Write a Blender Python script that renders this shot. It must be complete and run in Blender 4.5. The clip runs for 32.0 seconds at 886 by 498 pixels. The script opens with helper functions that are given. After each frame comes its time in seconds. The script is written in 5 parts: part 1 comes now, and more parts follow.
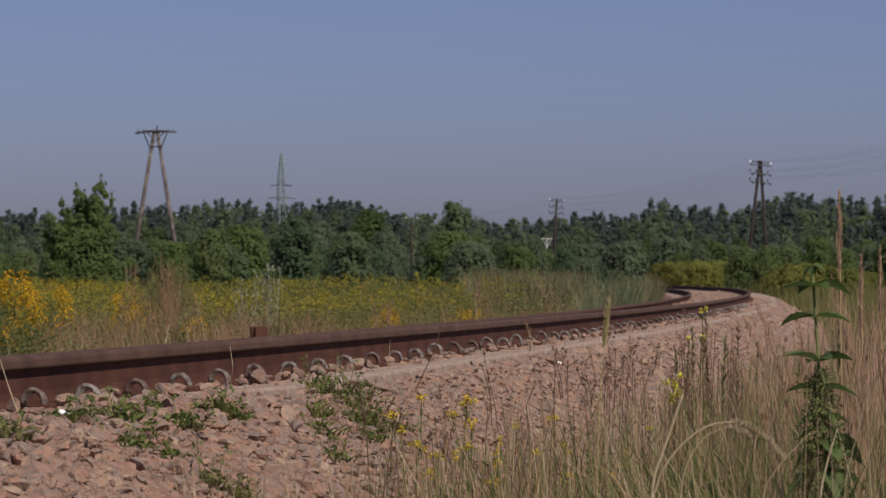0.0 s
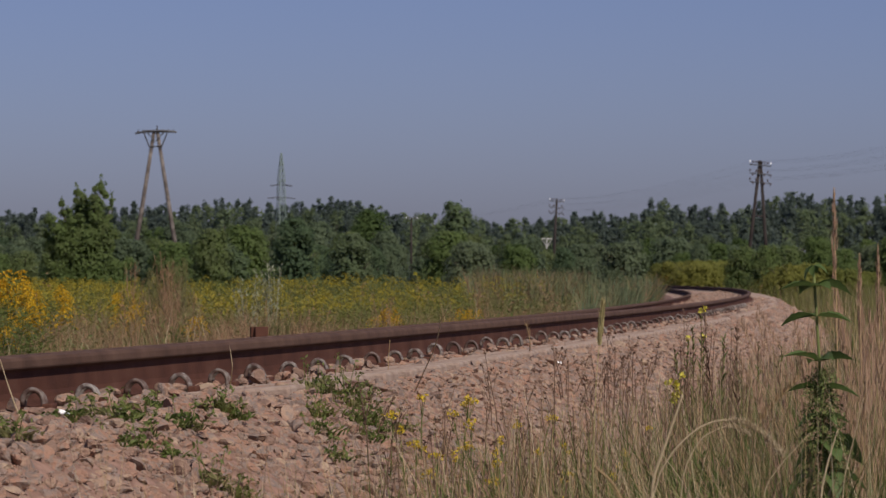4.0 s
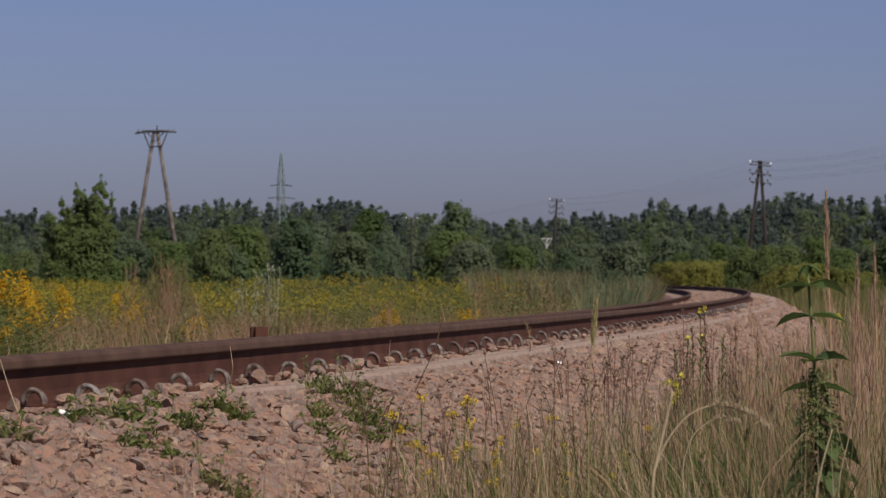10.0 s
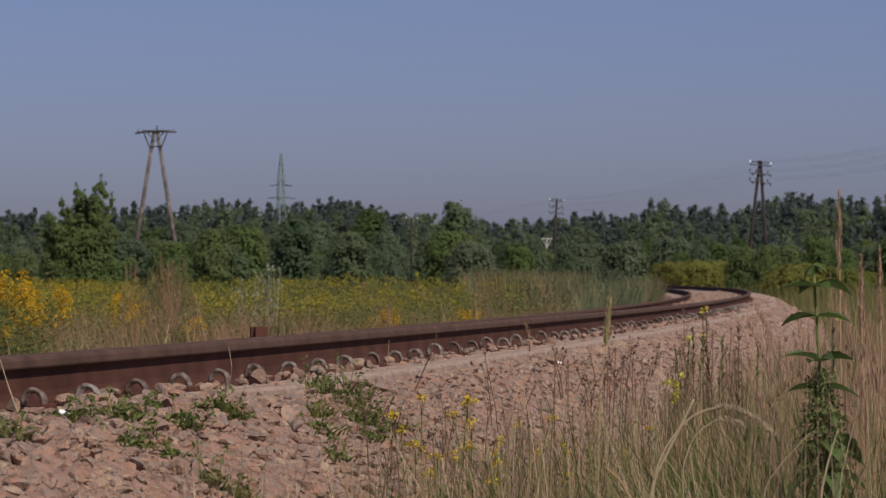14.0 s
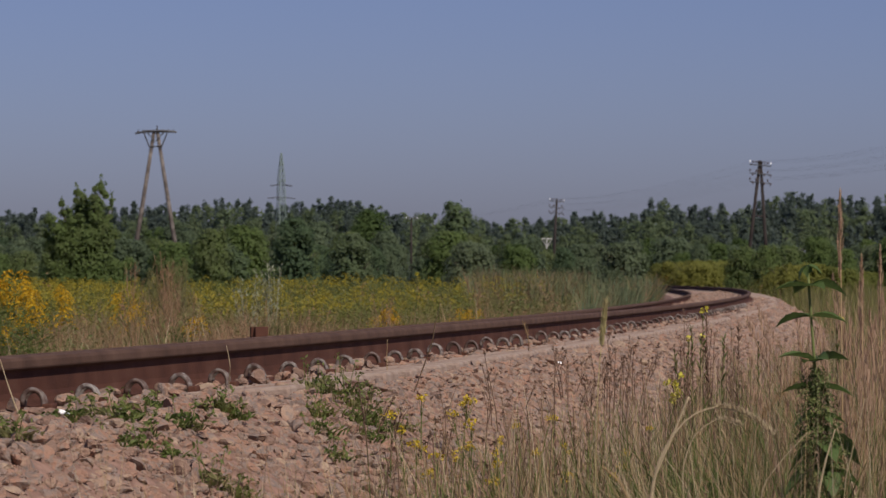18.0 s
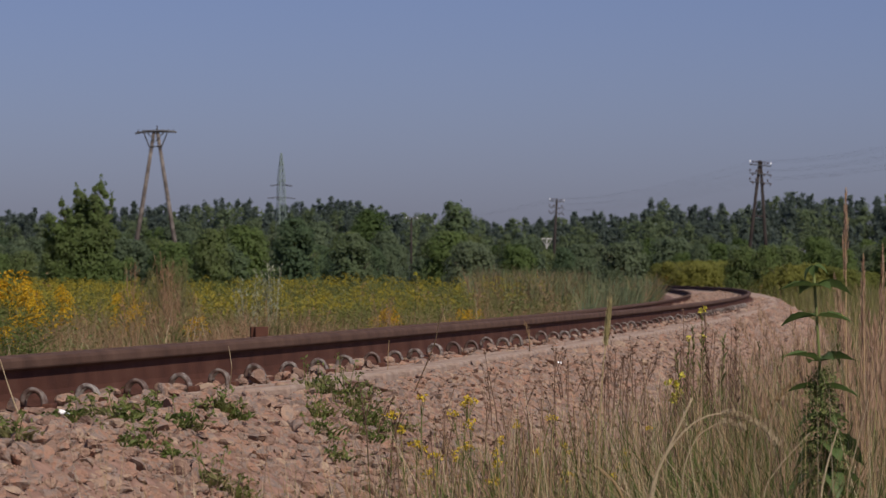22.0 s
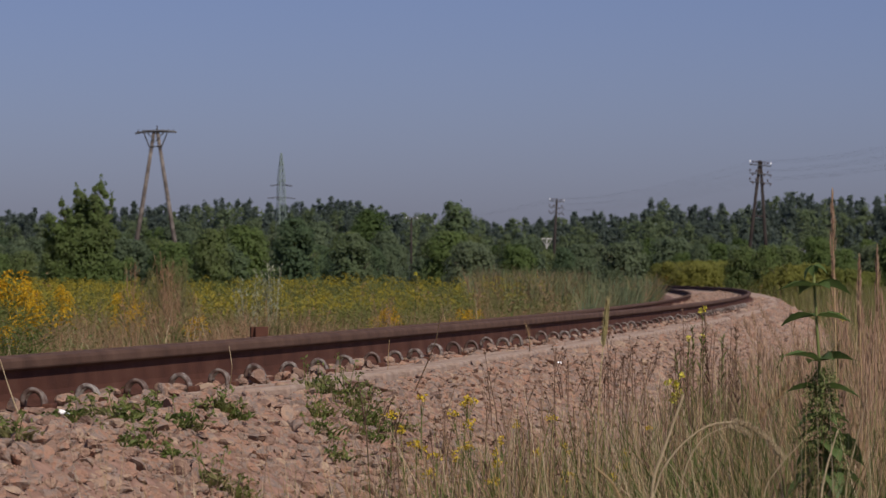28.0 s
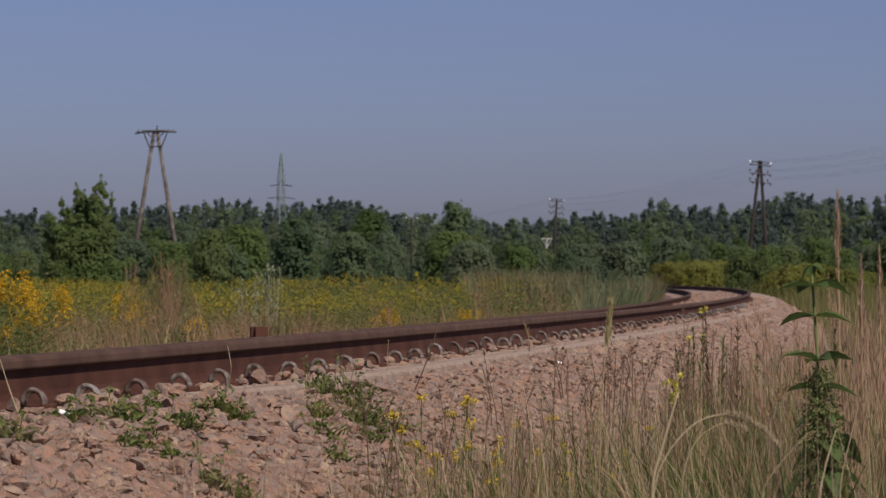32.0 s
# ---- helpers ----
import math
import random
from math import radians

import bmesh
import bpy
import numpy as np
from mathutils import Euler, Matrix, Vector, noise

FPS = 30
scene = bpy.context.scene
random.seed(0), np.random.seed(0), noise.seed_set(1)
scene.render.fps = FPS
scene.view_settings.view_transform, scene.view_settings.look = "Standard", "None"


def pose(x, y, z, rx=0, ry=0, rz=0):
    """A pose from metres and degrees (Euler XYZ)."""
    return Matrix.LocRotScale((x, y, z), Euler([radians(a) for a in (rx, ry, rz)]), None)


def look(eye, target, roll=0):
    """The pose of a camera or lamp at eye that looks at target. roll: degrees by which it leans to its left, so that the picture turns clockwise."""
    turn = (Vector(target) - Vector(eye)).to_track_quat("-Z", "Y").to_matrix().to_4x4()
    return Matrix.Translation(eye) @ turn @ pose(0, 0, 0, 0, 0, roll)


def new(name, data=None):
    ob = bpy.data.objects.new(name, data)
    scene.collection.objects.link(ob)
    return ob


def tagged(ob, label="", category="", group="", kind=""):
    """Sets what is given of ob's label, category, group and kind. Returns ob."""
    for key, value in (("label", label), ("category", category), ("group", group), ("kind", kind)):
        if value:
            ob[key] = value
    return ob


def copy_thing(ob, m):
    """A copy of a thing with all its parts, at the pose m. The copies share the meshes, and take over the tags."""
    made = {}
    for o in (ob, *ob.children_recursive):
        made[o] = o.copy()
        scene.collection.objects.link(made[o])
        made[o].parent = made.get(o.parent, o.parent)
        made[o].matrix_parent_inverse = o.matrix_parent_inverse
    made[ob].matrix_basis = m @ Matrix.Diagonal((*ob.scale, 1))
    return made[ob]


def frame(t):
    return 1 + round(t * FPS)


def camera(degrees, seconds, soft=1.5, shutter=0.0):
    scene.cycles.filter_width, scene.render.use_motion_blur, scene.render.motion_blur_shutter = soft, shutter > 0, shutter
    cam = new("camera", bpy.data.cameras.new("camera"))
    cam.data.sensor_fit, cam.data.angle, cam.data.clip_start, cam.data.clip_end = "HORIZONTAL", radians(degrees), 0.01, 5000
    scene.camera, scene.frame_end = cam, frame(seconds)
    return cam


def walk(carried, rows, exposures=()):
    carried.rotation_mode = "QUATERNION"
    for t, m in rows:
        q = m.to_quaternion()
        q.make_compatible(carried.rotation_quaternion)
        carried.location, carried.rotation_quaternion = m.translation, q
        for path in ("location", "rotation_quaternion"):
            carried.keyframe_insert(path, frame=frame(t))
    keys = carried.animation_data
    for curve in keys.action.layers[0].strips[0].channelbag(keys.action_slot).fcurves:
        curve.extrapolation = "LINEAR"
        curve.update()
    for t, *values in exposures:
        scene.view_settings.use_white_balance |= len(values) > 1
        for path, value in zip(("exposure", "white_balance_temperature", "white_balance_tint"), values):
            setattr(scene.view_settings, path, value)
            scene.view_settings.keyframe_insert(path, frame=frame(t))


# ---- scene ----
cam = camera(14.93, 32.0, soft=1.45)
cam.data.dof.use_dof, cam.data.dof.focus_distance, cam.data.dof.aperture_fstop = True, 13.0, 18.0
EYE = Vector((0.0, 0.0, 1.5))
VIEW = pose(0, 0, 1.5, 90.568, 0, 0)
walk(cam, [(0.0, VIEW), (32.0, VIEW)], exposures=[(0.0, 0.0), (32.0, 0.0)])

# world and sun
SUN_TURN, SUN_UP = radians(-58), radians(44)   # to the right of the view and well behind it
world = bpy.data.worlds.new("sky")
scene.world = world
world.use_nodes = True
wn, wl = world.node_tree.nodes, world.node_tree.links
sky = wn.new("ShaderNodeTexSky")
sky.sky_type = "NISHITA"
sky.sun_disc = False
sky.sun_elevation = SUN_UP
sky.sun_rotation = radians(90) - SUN_TURN
sky.air_density, sky.dust_density, sky.ozone_density = 0.8, 1.2, 4.5
tint = wn.new("ShaderNodeMix")          # violet summer haze over the whole sky
tint.data_type, tint.blend_type = "RGBA", "MULTIPLY"
tint.inputs[0].default_value = 1.0
tint.inputs[7].default_value = (0.96, 0.84, 1.07, 1.0)
wl.new(sky.outputs[0], tint.inputs[6])
wl.new(tint.outputs[2], wn["Background"].inputs[0])
wn["Background"].inputs[1].default_value = 0.0635
sun = new("sun", bpy.data.lights.new("sun", "SUN"))
sun.data.energy, sun.data.angle, sun.data.color = 4.1, radians(0.6), (1.0, 0.91, 0.80)
sdir = Vector((math.cos(SUN_TURN) * math.cos(SUN_UP), math.sin(SUN_TURN) * math.cos(SUN_UP), math.sin(SUN_UP)))
sun.matrix_world = look(sdir * 50, (0, 0, 0))

# ---- materials ----


def material(name, stops, rough=0.85, per="island", scale=3.0, mix=0.3, bump=0.0, bump_scale=40.0, depth=0.02, translucent=0.0, metal=0.0, spec=0.3):
    """stops: base colours along a ramp; per: island, object or none picks one of them by chance, and noise shifts along it."""
    m = bpy.data.materials.new(name)
    m.use_nodes = True
    nd, lk = m.node_tree.nodes, m.node_tree.links
    bsdf = nd["Principled BSDF"]
    tex = nd.new("ShaderNodeTexCoord")
    n1 = nd.new("ShaderNodeTexNoise")
    n1.inputs["Scale"].default_value = scale
    n1.inputs["Detail"].default_value = 6
    lk.new(tex.outputs["Object"], n1.inputs["Vector"])
    ramp = nd.new("ShaderNodeValToRGB")
    el = ramp.color_ramp.elements
    while len(el) < len(stops):
        el.new(0.5)
    for i, c in enumerate(stops):
        el[i].position = i / max(1, len(stops) - 1)
        el[i].color = (*c, 1)
    if per == "none":
        stretch = nd.new("ShaderNodeMapRange")
        stretch.inputs[1].default_value, stretch.inputs[2].default_value = 0.3, 0.7
        lk.new(n1.outputs[0], stretch.inputs[0])
        lk.new(stretch.outputs[0], ramp.inputs[0])
    else:
        src = nd.new("ShaderNodeNewGeometry").outputs["Random Per Island"] if per == "island" else nd.new("ShaderNodeObjectInfo").outputs["Random"]
        add = nd.new("ShaderNodeMath")
        add.operation = "MULTIPLY_ADD"
        add.inputs[1].default_value = mix * 2
        add.inputs[2].default_value = -mix
        lk.new(n1.outputs[0], add.inputs[0])
        both = nd.new("ShaderNodeMath")
        if per == "crown":       # every tree has a tone of its own, its leaves vary round it
            own = nd.new("ShaderNodeMath")
            own.operation = "MULTIPLY_ADD"
            own.inputs[1].default_value = 0.14
            lk.new(nd.new("ShaderNodeNewGeometry").outputs["Random Per Island"], own.inputs[0])
            tone = nd.new("ShaderNodeMath")
            tone.operation = "MULTIPLY"
            tone.inputs[1].default_value = 0.8
            lk.new(src, tone.inputs[0])
            lk.new(tone.outputs[0], own.inputs[2])
            src = own.outputs[0]
        lk.new(src, both.inputs[0])
        lk.new(add.outputs[0], both.inputs[1])
        lk.new(both.outputs[0], ramp.inputs[0])
    lk.new(ramp.outputs[0], bsdf.inputs["Base Color"])
    bsdf.inputs["Roughness"].default_value = rough
    bsdf.inputs["Metallic"].default_value = metal
    bsdf.inputs["Specular IOR Level"].default_value = spec
    if bump:
        n2 = nd.new("ShaderNodeTexNoise")
        n2.inputs["Scale"].default_value = bump_scale
        n2.inputs["Detail"].default_value = 8
        lk.new(tex.outputs["Object"], n2.inputs["Vector"])
        b = nd.new("ShaderNodeBump")
        b.inputs["Strength"].default_value = bump
        b.inputs["Distance"].default_value = depth
        lk.new(n2.outputs[0], b.inputs["Height"])
        lk.new(b.outputs[0], bsdf.inputs["Normal"])
    if translucent:
        tr = nd.new("ShaderNodeBsdfTranslucent")
        lk.new(ramp.outputs[0], tr.inputs[0])
        mx = nd.new("ShaderNodeMixShader")
        mx.inputs[0].default_value = translucent
        lk.new(bsdf.outputs[0], mx.inputs[1])
        lk.new(tr.outputs[0], mx.inputs[2])
        lk.new(mx.outputs[0], nd["Material Output"].inputs[0])
    return m


M_SOIL = material("soil", [(0.07, 0.05, 0.035), (0.13, 0.10, 0.06), (0.10, 0.11, 0.04)], 0.95, "none", 0.8, bump=0.5, bump_scale=20)
M_BED = material("ballast_bed", [(0.143, 0.081, 0.058), (0.234, 0.140, 0.104), (0.312, 0.195, 0.150)], 0.95, "none", 14, bump=1.0, bump_scale=26)
STONES = [(0.203, 0.131, 0.099), (0.249, 0.155, 0.112), (0.208, 0.162, 0.137), (0.282, 0.173, 0.123), (0.293, 0.164, 0.112), (0.230, 0.177, 0.145), (0.326, 0.218, 0.153), (0.264, 0.164, 0.119), (0.190, 0.151, 0.130), (0.256, 0.175, 0.138), (0.336, 0.243, 0.172)]
M_STONE = material("granite_stones", STONES, 0.9, "island", 22, 0.5, 0.6, 90)
M_STONE_ONE = material("granite_stone", STONES, 0.9, "object", 0.8, 0.5, 0.6, 3.0)
M_RAIL = material("rusted_rail", [(0.050, 0.020, 0.013), (0.078, 0.031, 0.020), (0.10, 0.046, 0.031)], 0.8, "none", 5, bump=0.15, bump_scale=120, spec=0.2)
M_RAIL_HEAD = material("rusted_rail_head", [(0.062, 0.034, 0.024), (0.088, 0.050, 0.035), (0.115, 0.068, 0.048)], 0.75, "none", 7, bump=0.1, bump_scale=140, spec=0.2)
M_CLIP = material("spring_steel", [(0.055, 0.032, 0.026), (0.095, 0.058, 0.045), (0.160, 0.138, 0.122), (0.075, 0.042, 0.034), (0.230, 0.208, 0.190), (0.085, 0.052, 0.042)], 0.55, "object", 45, 0.55, 0.15, 150, spec=0.5)
M_CONCRETE = material("sleeper_concrete", [(0.22, 0.15, 0.115), (0.30, 0.22, 0.175), (0.37, 0.29, 0.235)], 0.9, "none", 6, bump=0.4, bump_scale=60)
M_WOOD = material("weathered_wood", [(0.055, 0.044, 0.040), (0.10, 0.084, 0.075), (0.20, 0.175, 0.155)], 0.9, "none", 2, bump=0.4, bump_scale=30)
M_DARKWOOD = material("tarred_wood", [(0.018, 0.013, 0.012), (0.038, 0.029, 0.026)], 0.8, "none", 2, bump=0.4, bump_scale=30)
M_STEEL = material("dull_steel", [(0.05, 0.05, 0.055), (0.09, 0.09, 0.095)], 0.5, "none", 4)
M_PYLON = material("green_painted_steel", [(0.169, 0.225, 0.202), (0.234, 0.294, 0.267)], 0.6, "none", 0.5)
# porcelain whose white colour stands in for glints
M_GLINT = material("glint_white_porcelain", [(0.75, 0.75, 0.76), (0.85, 0.85, 0.86)], 0.15, "none", 4, spec=0.6)
M_BROWN_GLAZE = material("brown_porcelain", [(0.06, 0.04, 0.035), (0.10, 0.07, 0.06)], 0.25, "none", 4, spec=0.5)
M_WIRE = material("aluminium_wire", [(0.16, 0.16, 0.17), (0.22, 0.22, 0.23)], 0.6, "none", 4)
M_PALE = material("pale_concrete", [(0.40, 0.40, 0.38), (0.52, 0.51, 0.49)], 0.9, "none", 2)
M_BARK = material("bark", [(0.05, 0.04, 0.03), (0.11, 0.09, 0.07)], 0.95, "none", 6, bump=0.6, bump_scale=30)
M_LEAF = material("leaves", [(0.103, 0.154, 0.057), (0.138, 0.198, 0.074), (0.177, 0.242, 0.087), (0.190, 0.228, 0.103), (0.185, 0.242, 0.130)], 0.75, "crown", 0.8, 0.3, translucent=0.65, spec=0.05)
M_LEAF_DARK = material("dark_leaves", [(0.109, 0.164, 0.093), (0.139, 0.198, 0.108), (0.178, 0.238, 0.127), (0.184, 0.227, 0.127)], 0.75, "crown", 0.6, 0.3, translucent=0.65, spec=0.05)
M_LEAF_GREY = material("willow_leaves", [(0.129, 0.170, 0.102), (0.161, 0.212, 0.126), (0.194, 0.243, 0.148), (0.194, 0.227, 0.131)], 0.75, "crown", 0.6, 0.3, translucent=0.65, spec=0.05)
M_PINE = material("pine_needles", [(0.114, 0.150, 0.125), (0.133, 0.171, 0.144), (0.154, 0.194, 0.164)], 0.8, "island", 0.5, 0.3, translucent=0.65, spec=0.05)
M_DRY = material("dry_grass", [(0.210, 0.127, 0.061), (0.350, 0.238, 0.118), (0.470, 0.344, 0.183), (0.290, 0.176, 0.089), (0.530, 0.414, 0.234)], 0.7, "island", 2, 0.2, translucent=0.35)
M_GRASS = material("green_grass", [(0.060, 0.090, 0.018), (0.10, 0.135, 0.032), (0.145, 0.18, 0.048), (0.20, 0.20, 0.07)], 0.6, "island", 2, 0.2, translucent=0.4)
M_REED = material("blue_green_reed", [(0.094, 0.131, 0.066), (0.144, 0.181, 0.090), (0.225, 0.237, 0.120)], 0.6, "island", 1, 0.2, translucent=0.45)
M_HERB = material("herb_leaves", [(0.091, 0.121, 0.027), (0.129, 0.164, 0.042), (0.174, 0.200, 0.058)], 0.55, "island", 2, 0.2, translucent=0.4)
M_GOLD = material("goldenrod_flowers", [(0.420, 0.235, 0.010), (0.560, 0.335, 0.014), (0.660, 0.440, 0.025)], 0.7, "island", 4, 0.2, translucent=0.3)
M_GOLD_DULL = material("fading_goldenrod_flowers", [(0.265, 0.235, 0.035), (0.335, 0.280, 0.035), (0.410, 0.315, 0.030)], 0.7, "island", 4, 0.2, translucent=0.35)
M_YELLOW = material("yellow_petals", [(0.50, 0.36, 0.02), (0.64, 0.48, 0.04)], 0.6, "island", 9, 0.2, translucent=0.3)
M_LEMON = material("lemon_petals", [(0.60, 0.54, 0.06), (0.70, 0.64, 0.12)], 0.6, "island", 9, 0.2, translucent=0.3)
M_LEAF_YEL = material("yellowish_leaves", [(0.186, 0.208, 0.062), (0.236, 0.251, 0.068), (0.298, 0.290, 0.080)], 0.75, "crown", 0.8, 0.3, translucent=0.65, spec=0.05)
M_STRAW = material("pale_straw", [(0.34, 0.26, 0.155), (0.45, 0.36, 0.225), (0.52, 0.43, 0.285)], 0.7, "island", 6, 0.2, translucent=0.2)
M_PALEHERB = material("pale_mugwort", [(0.190, 0.210, 0.130), (0.270, 0.280, 0.180), (0.360, 0.360, 0.260)], 0.7, "island", 6, 0.2, translucent=0.2)
M_TIMOTHY = material("ripening_spike", [(0.30, 0.26, 0.11), (0.40, 0.34, 0.16), (0.48, 0.41, 0.22)], 0.75, "island", 6, 0.2, translucent=0.3)
M_BROWN = material("dead_stems", [(0.070, 0.040, 0.028), (0.12, 0.072, 0.048), (0.19, 0.12, 0.08)], 0.85, "island", 3, 0.2)
M_NETTLE = material("nettle_leaf", [(0.061, 0.103, 0.030), (0.088, 0.138, 0.041), (0.115, 0.163, 0.053)], 0.5, "island", 18, 0.25, 0.3, 60, translucent=0.35)
M_NETTLE_OLD = material("nettle_seed", [(0.075, 0.10, 0.030), (0.12, 0.145, 0.045), (0.18, 0.195, 0.065)], 0.8, "island", 30, 0.2)
M_RUSSET = material("sorrel_seed", [(0.25, 0.150, 0.095), (0.32, 0.205, 0.135), (0.40, 0.275, 0.19)], 0.8, "island", 10, 0.2)
M_RUST_GRASS = material("rusty_dry_grass", [(0.240, 0.136, 0.075), (0.312, 0.190, 0.108), (0.396, 0.259, 0.152)], 0.75, "island", 0.5, 0.25, translucent=0.35)
M_OLIVE = material("olive_grass", [(0.138, 0.136, 0.053), (0.180, 0.170, 0.066), (0.228, 0.205, 0.088)], 0.7, "island", 0.5, 0.25, translucent=0.4)
M_FIELD = material("field_herbs", [(0.125, 0.140, 0.038), (0.160, 0.172, 0.047), (0.195, 0.195, 0.056)], 0.65, "island", 0.5, 0.3, translucent=0.45)
M_WHITE = material("white_scrap", [(0.8, 0.8, 0.8), (0.85, 0.85, 0.85)], 0.5, "none", 5)

# ---- mesh helpers ----


def np_mesh(name, V, T, mats, index=None, smooth=False):
    """A mesh of triangles from arrays."""
    me = bpy.data.meshes.new(name)
    V, T = np.asarray(V, np.float32), np.asarray(T, np.int32)
    me.vertices.add(len(V))
    me.vertices.foreach_set("co", V.ravel())
    me.loops.add(T.size)
    me.loops.foreach_set("vertex_index", T.ravel())
    me.polygons.add(len(T))
    me.polygons.foreach_set("loop_start", np.arange(0, T.size, 3, dtype=np.int32))
    for m in mats:
        me.materials.append(m)
    if index is not None:
        me.polygons.foreach_set("material_index", np.asarray(index, np.int32))
    me.polygons.foreach_set("use_smooth", np.full(len(T), smooth))
    me.update(calc_edges=True)
    return me


def part(name, me, parent, label=""):
    ob = new(name, me)
    ob.parent = parent
    return tagged(ob, label)


def thing(name, label, category, group="", kind="", at=None):
    ob = new(name)
    if at is not None:
        ob.matrix_basis = at
    return tagged(ob, label, category, group, kind)


class Heap:
    """Gathers triangle pieces, each with a material slot."""
    def __init__(self):
        self.V, self.T, self.I, self.n = [], [], [], 0

    def add(self, V, T, slot=0):
        V, T = np.asarray(V, float).reshape(-1, 3), np.asarray(T, int).reshape(-1, 3)
        self.V.append(V)
        self.T.append(T + self.n)
        self.I.append(np.full(len(T), slot))
        self.n += len(V)
        return self

    def mesh(self, name, mats, smooth=False):
        return np_mesh(name, np.concatenate(self.V), np.concatenate(self.T), mats, np.concatenate(self.I), smooth)


def tube(P, r, sides=8, r_end=None):
    """A tapered tube along the points P, closed at both ends."""
    P = np.asarray(P, float)
    n = len(P)
    D = np.gradient(P, axis=0)
    D /= np.linalg.norm(D, axis=1)[:, None] + 1e-12
    ref = np.array([0.0, 0.0, 1.0]) if abs(D[0, 2]) < 0.8 else np.array([1.0, 0.0, 0.0])
    N = np.zeros_like(P)
    v = np.cross(D[0], ref)
    for i in range(n):
        v = v - D[i] * (v @ D[i])
        v /= np.linalg.norm(v) + 1e-12
        N[i] = v
    B = np.cross(D, N)
    R = np.linspace(r, r if r_end is None else r_end, n)
    a = np.arange(sides) * 2 * math.pi / sides
    V = P[:, None] + R[:, None, None] * (np.cos(a)[None, :, None] * N[:, None] + np.sin(a)[None, :, None] * B[:, None])
    V = np.concatenate([V.reshape(-1, 3), P[:1], P[-1:]])
    T = []
    for i in range(n - 1):
        for j in range(sides):
            k = (j + 1) % sides
            a0, a1, b0, b1 = i * sides + j, i * sides + k, (i + 1) * sides + j, (i + 1) * sides + k
            T += [(a0, a1, b1), (a0, b1, b0)]
    for j in range(sides):
        k = (j + 1) % sides
        T += [(n * sides, k, j), (n * sides + 1, (n - 1) * sides + j, (n - 1) * sides + k)]
    return V, T


def box(x0, x1, y0, y1, z0, z1, bevel=0.0):
    bm = bmesh.new()
    bmesh.ops.create_cube(bm, size=1.0)
    for v in bm.verts:
        v.co = Vector(((x0 + x1) / 2 + v.co.x * (x1 - x0), (y0 + y1) / 2 + v.co.y * (y1 - y0), (z0 + z1) / 2 + v.co.z * (z1 - z0)))
    if bevel:
        bmesh.ops.bevel(bm, geom=bm.edges[:], offset=bevel, segments=2, affect="EDGES", profile=0.5)
    bmesh.ops.triangulate(bm, faces=bm.faces[:])
    V = [tuple(v.co) for v in bm.verts]
    bm.verts.index_update()
    T = [[v.index for v in f.verts] for f in bm.faces]
    bm.free()
    return V, T


def beam(a, b, w):
    """A square bar from a to b."""
    return tube([a, b], w * 0.6, 4)


def blades(P, H, W, az, lean, curl=2.0, levels=(0.0, 0.35, 0.7, 1.0)):
    """Grass blades: rows of bases P, heights H, widths W; lean is how far the tip goes over, in the direction az."""
    P, H, W, az, lean = np.asarray(P, float), *(np.broadcast_to(np.asarray(q, float), len(P)) for q in (H, W, az, lean))
    t = np.array(levels)
    L = np.stack([np.cos(az), np.sin(az), 0 * az], 1)
    turn = az + 1.2 + 0.9 * np.sin(az * 7)
    S = np.stack([np.cos(turn), np.sin(turn), 0 * az], 1)
    C = P[:, None] + L[:, None] * (lean[:, None] * t ** curl)[..., None] + np.array([0, 0, 1.0]) * (H[:, None] * t * (1 - 0.25 * (lean / H)[:, None] * t))[..., None]
    half = (W[:, None] / 2) * (1 - 0.55 * t)
    A, B = C - S[:, None] * half[..., None], C + S[:, None] * half[..., None]
    m = len(t)
    V = np.concatenate([A[:, :-1], B[:, :-1], C[:, -1:]], 1).reshape(-1, 3)
    one = []
    for i in range(m - 2):
        one += [(i, m - 1 + i, m + i), (i, m + i, i + 1)]
    one.append((m - 2, 2 * m - 3, 2 * m - 2))
    T = (np.array(one)[None] + (np.arange(len(P)) * (2 * m - 1))[:, None, None]).reshape(-1, 3)
    return V, T


def cards(C, size, r, long=1.0, droop=0.0):
    """Small folded leaves of chance orientation round the centres C."""
    n = len(C)
    u = r.normal(size=(n, 3))
    u[:, 2] -= droop
    u /= np.linalg.norm(u, axis=1)[:, None]
    w = np.cross(u, r.normal(size=(n, 3)))
    w /= np.linalg.norm(w, axis=1)[:, None]
    k = np.cross(u, w)
    s = (np.broadcast_to(size, n) * r.uniform(0.7, 1.3, n))[:, None]
    a, b = C - u * s * long * 0.5, C + u * s * long * 0.5
    m = C + k * s * 0.12
    V = np.stack([a, m - w * s * 0.4, b, m + w * s * 0.4], 1).reshape(-1, 3)
    T = (np.array([(0, 1, 2), (0, 2, 3)])[None] + (np.arange(n) * 4)[:, None, None]).reshape(-1, 3)
    return V, T


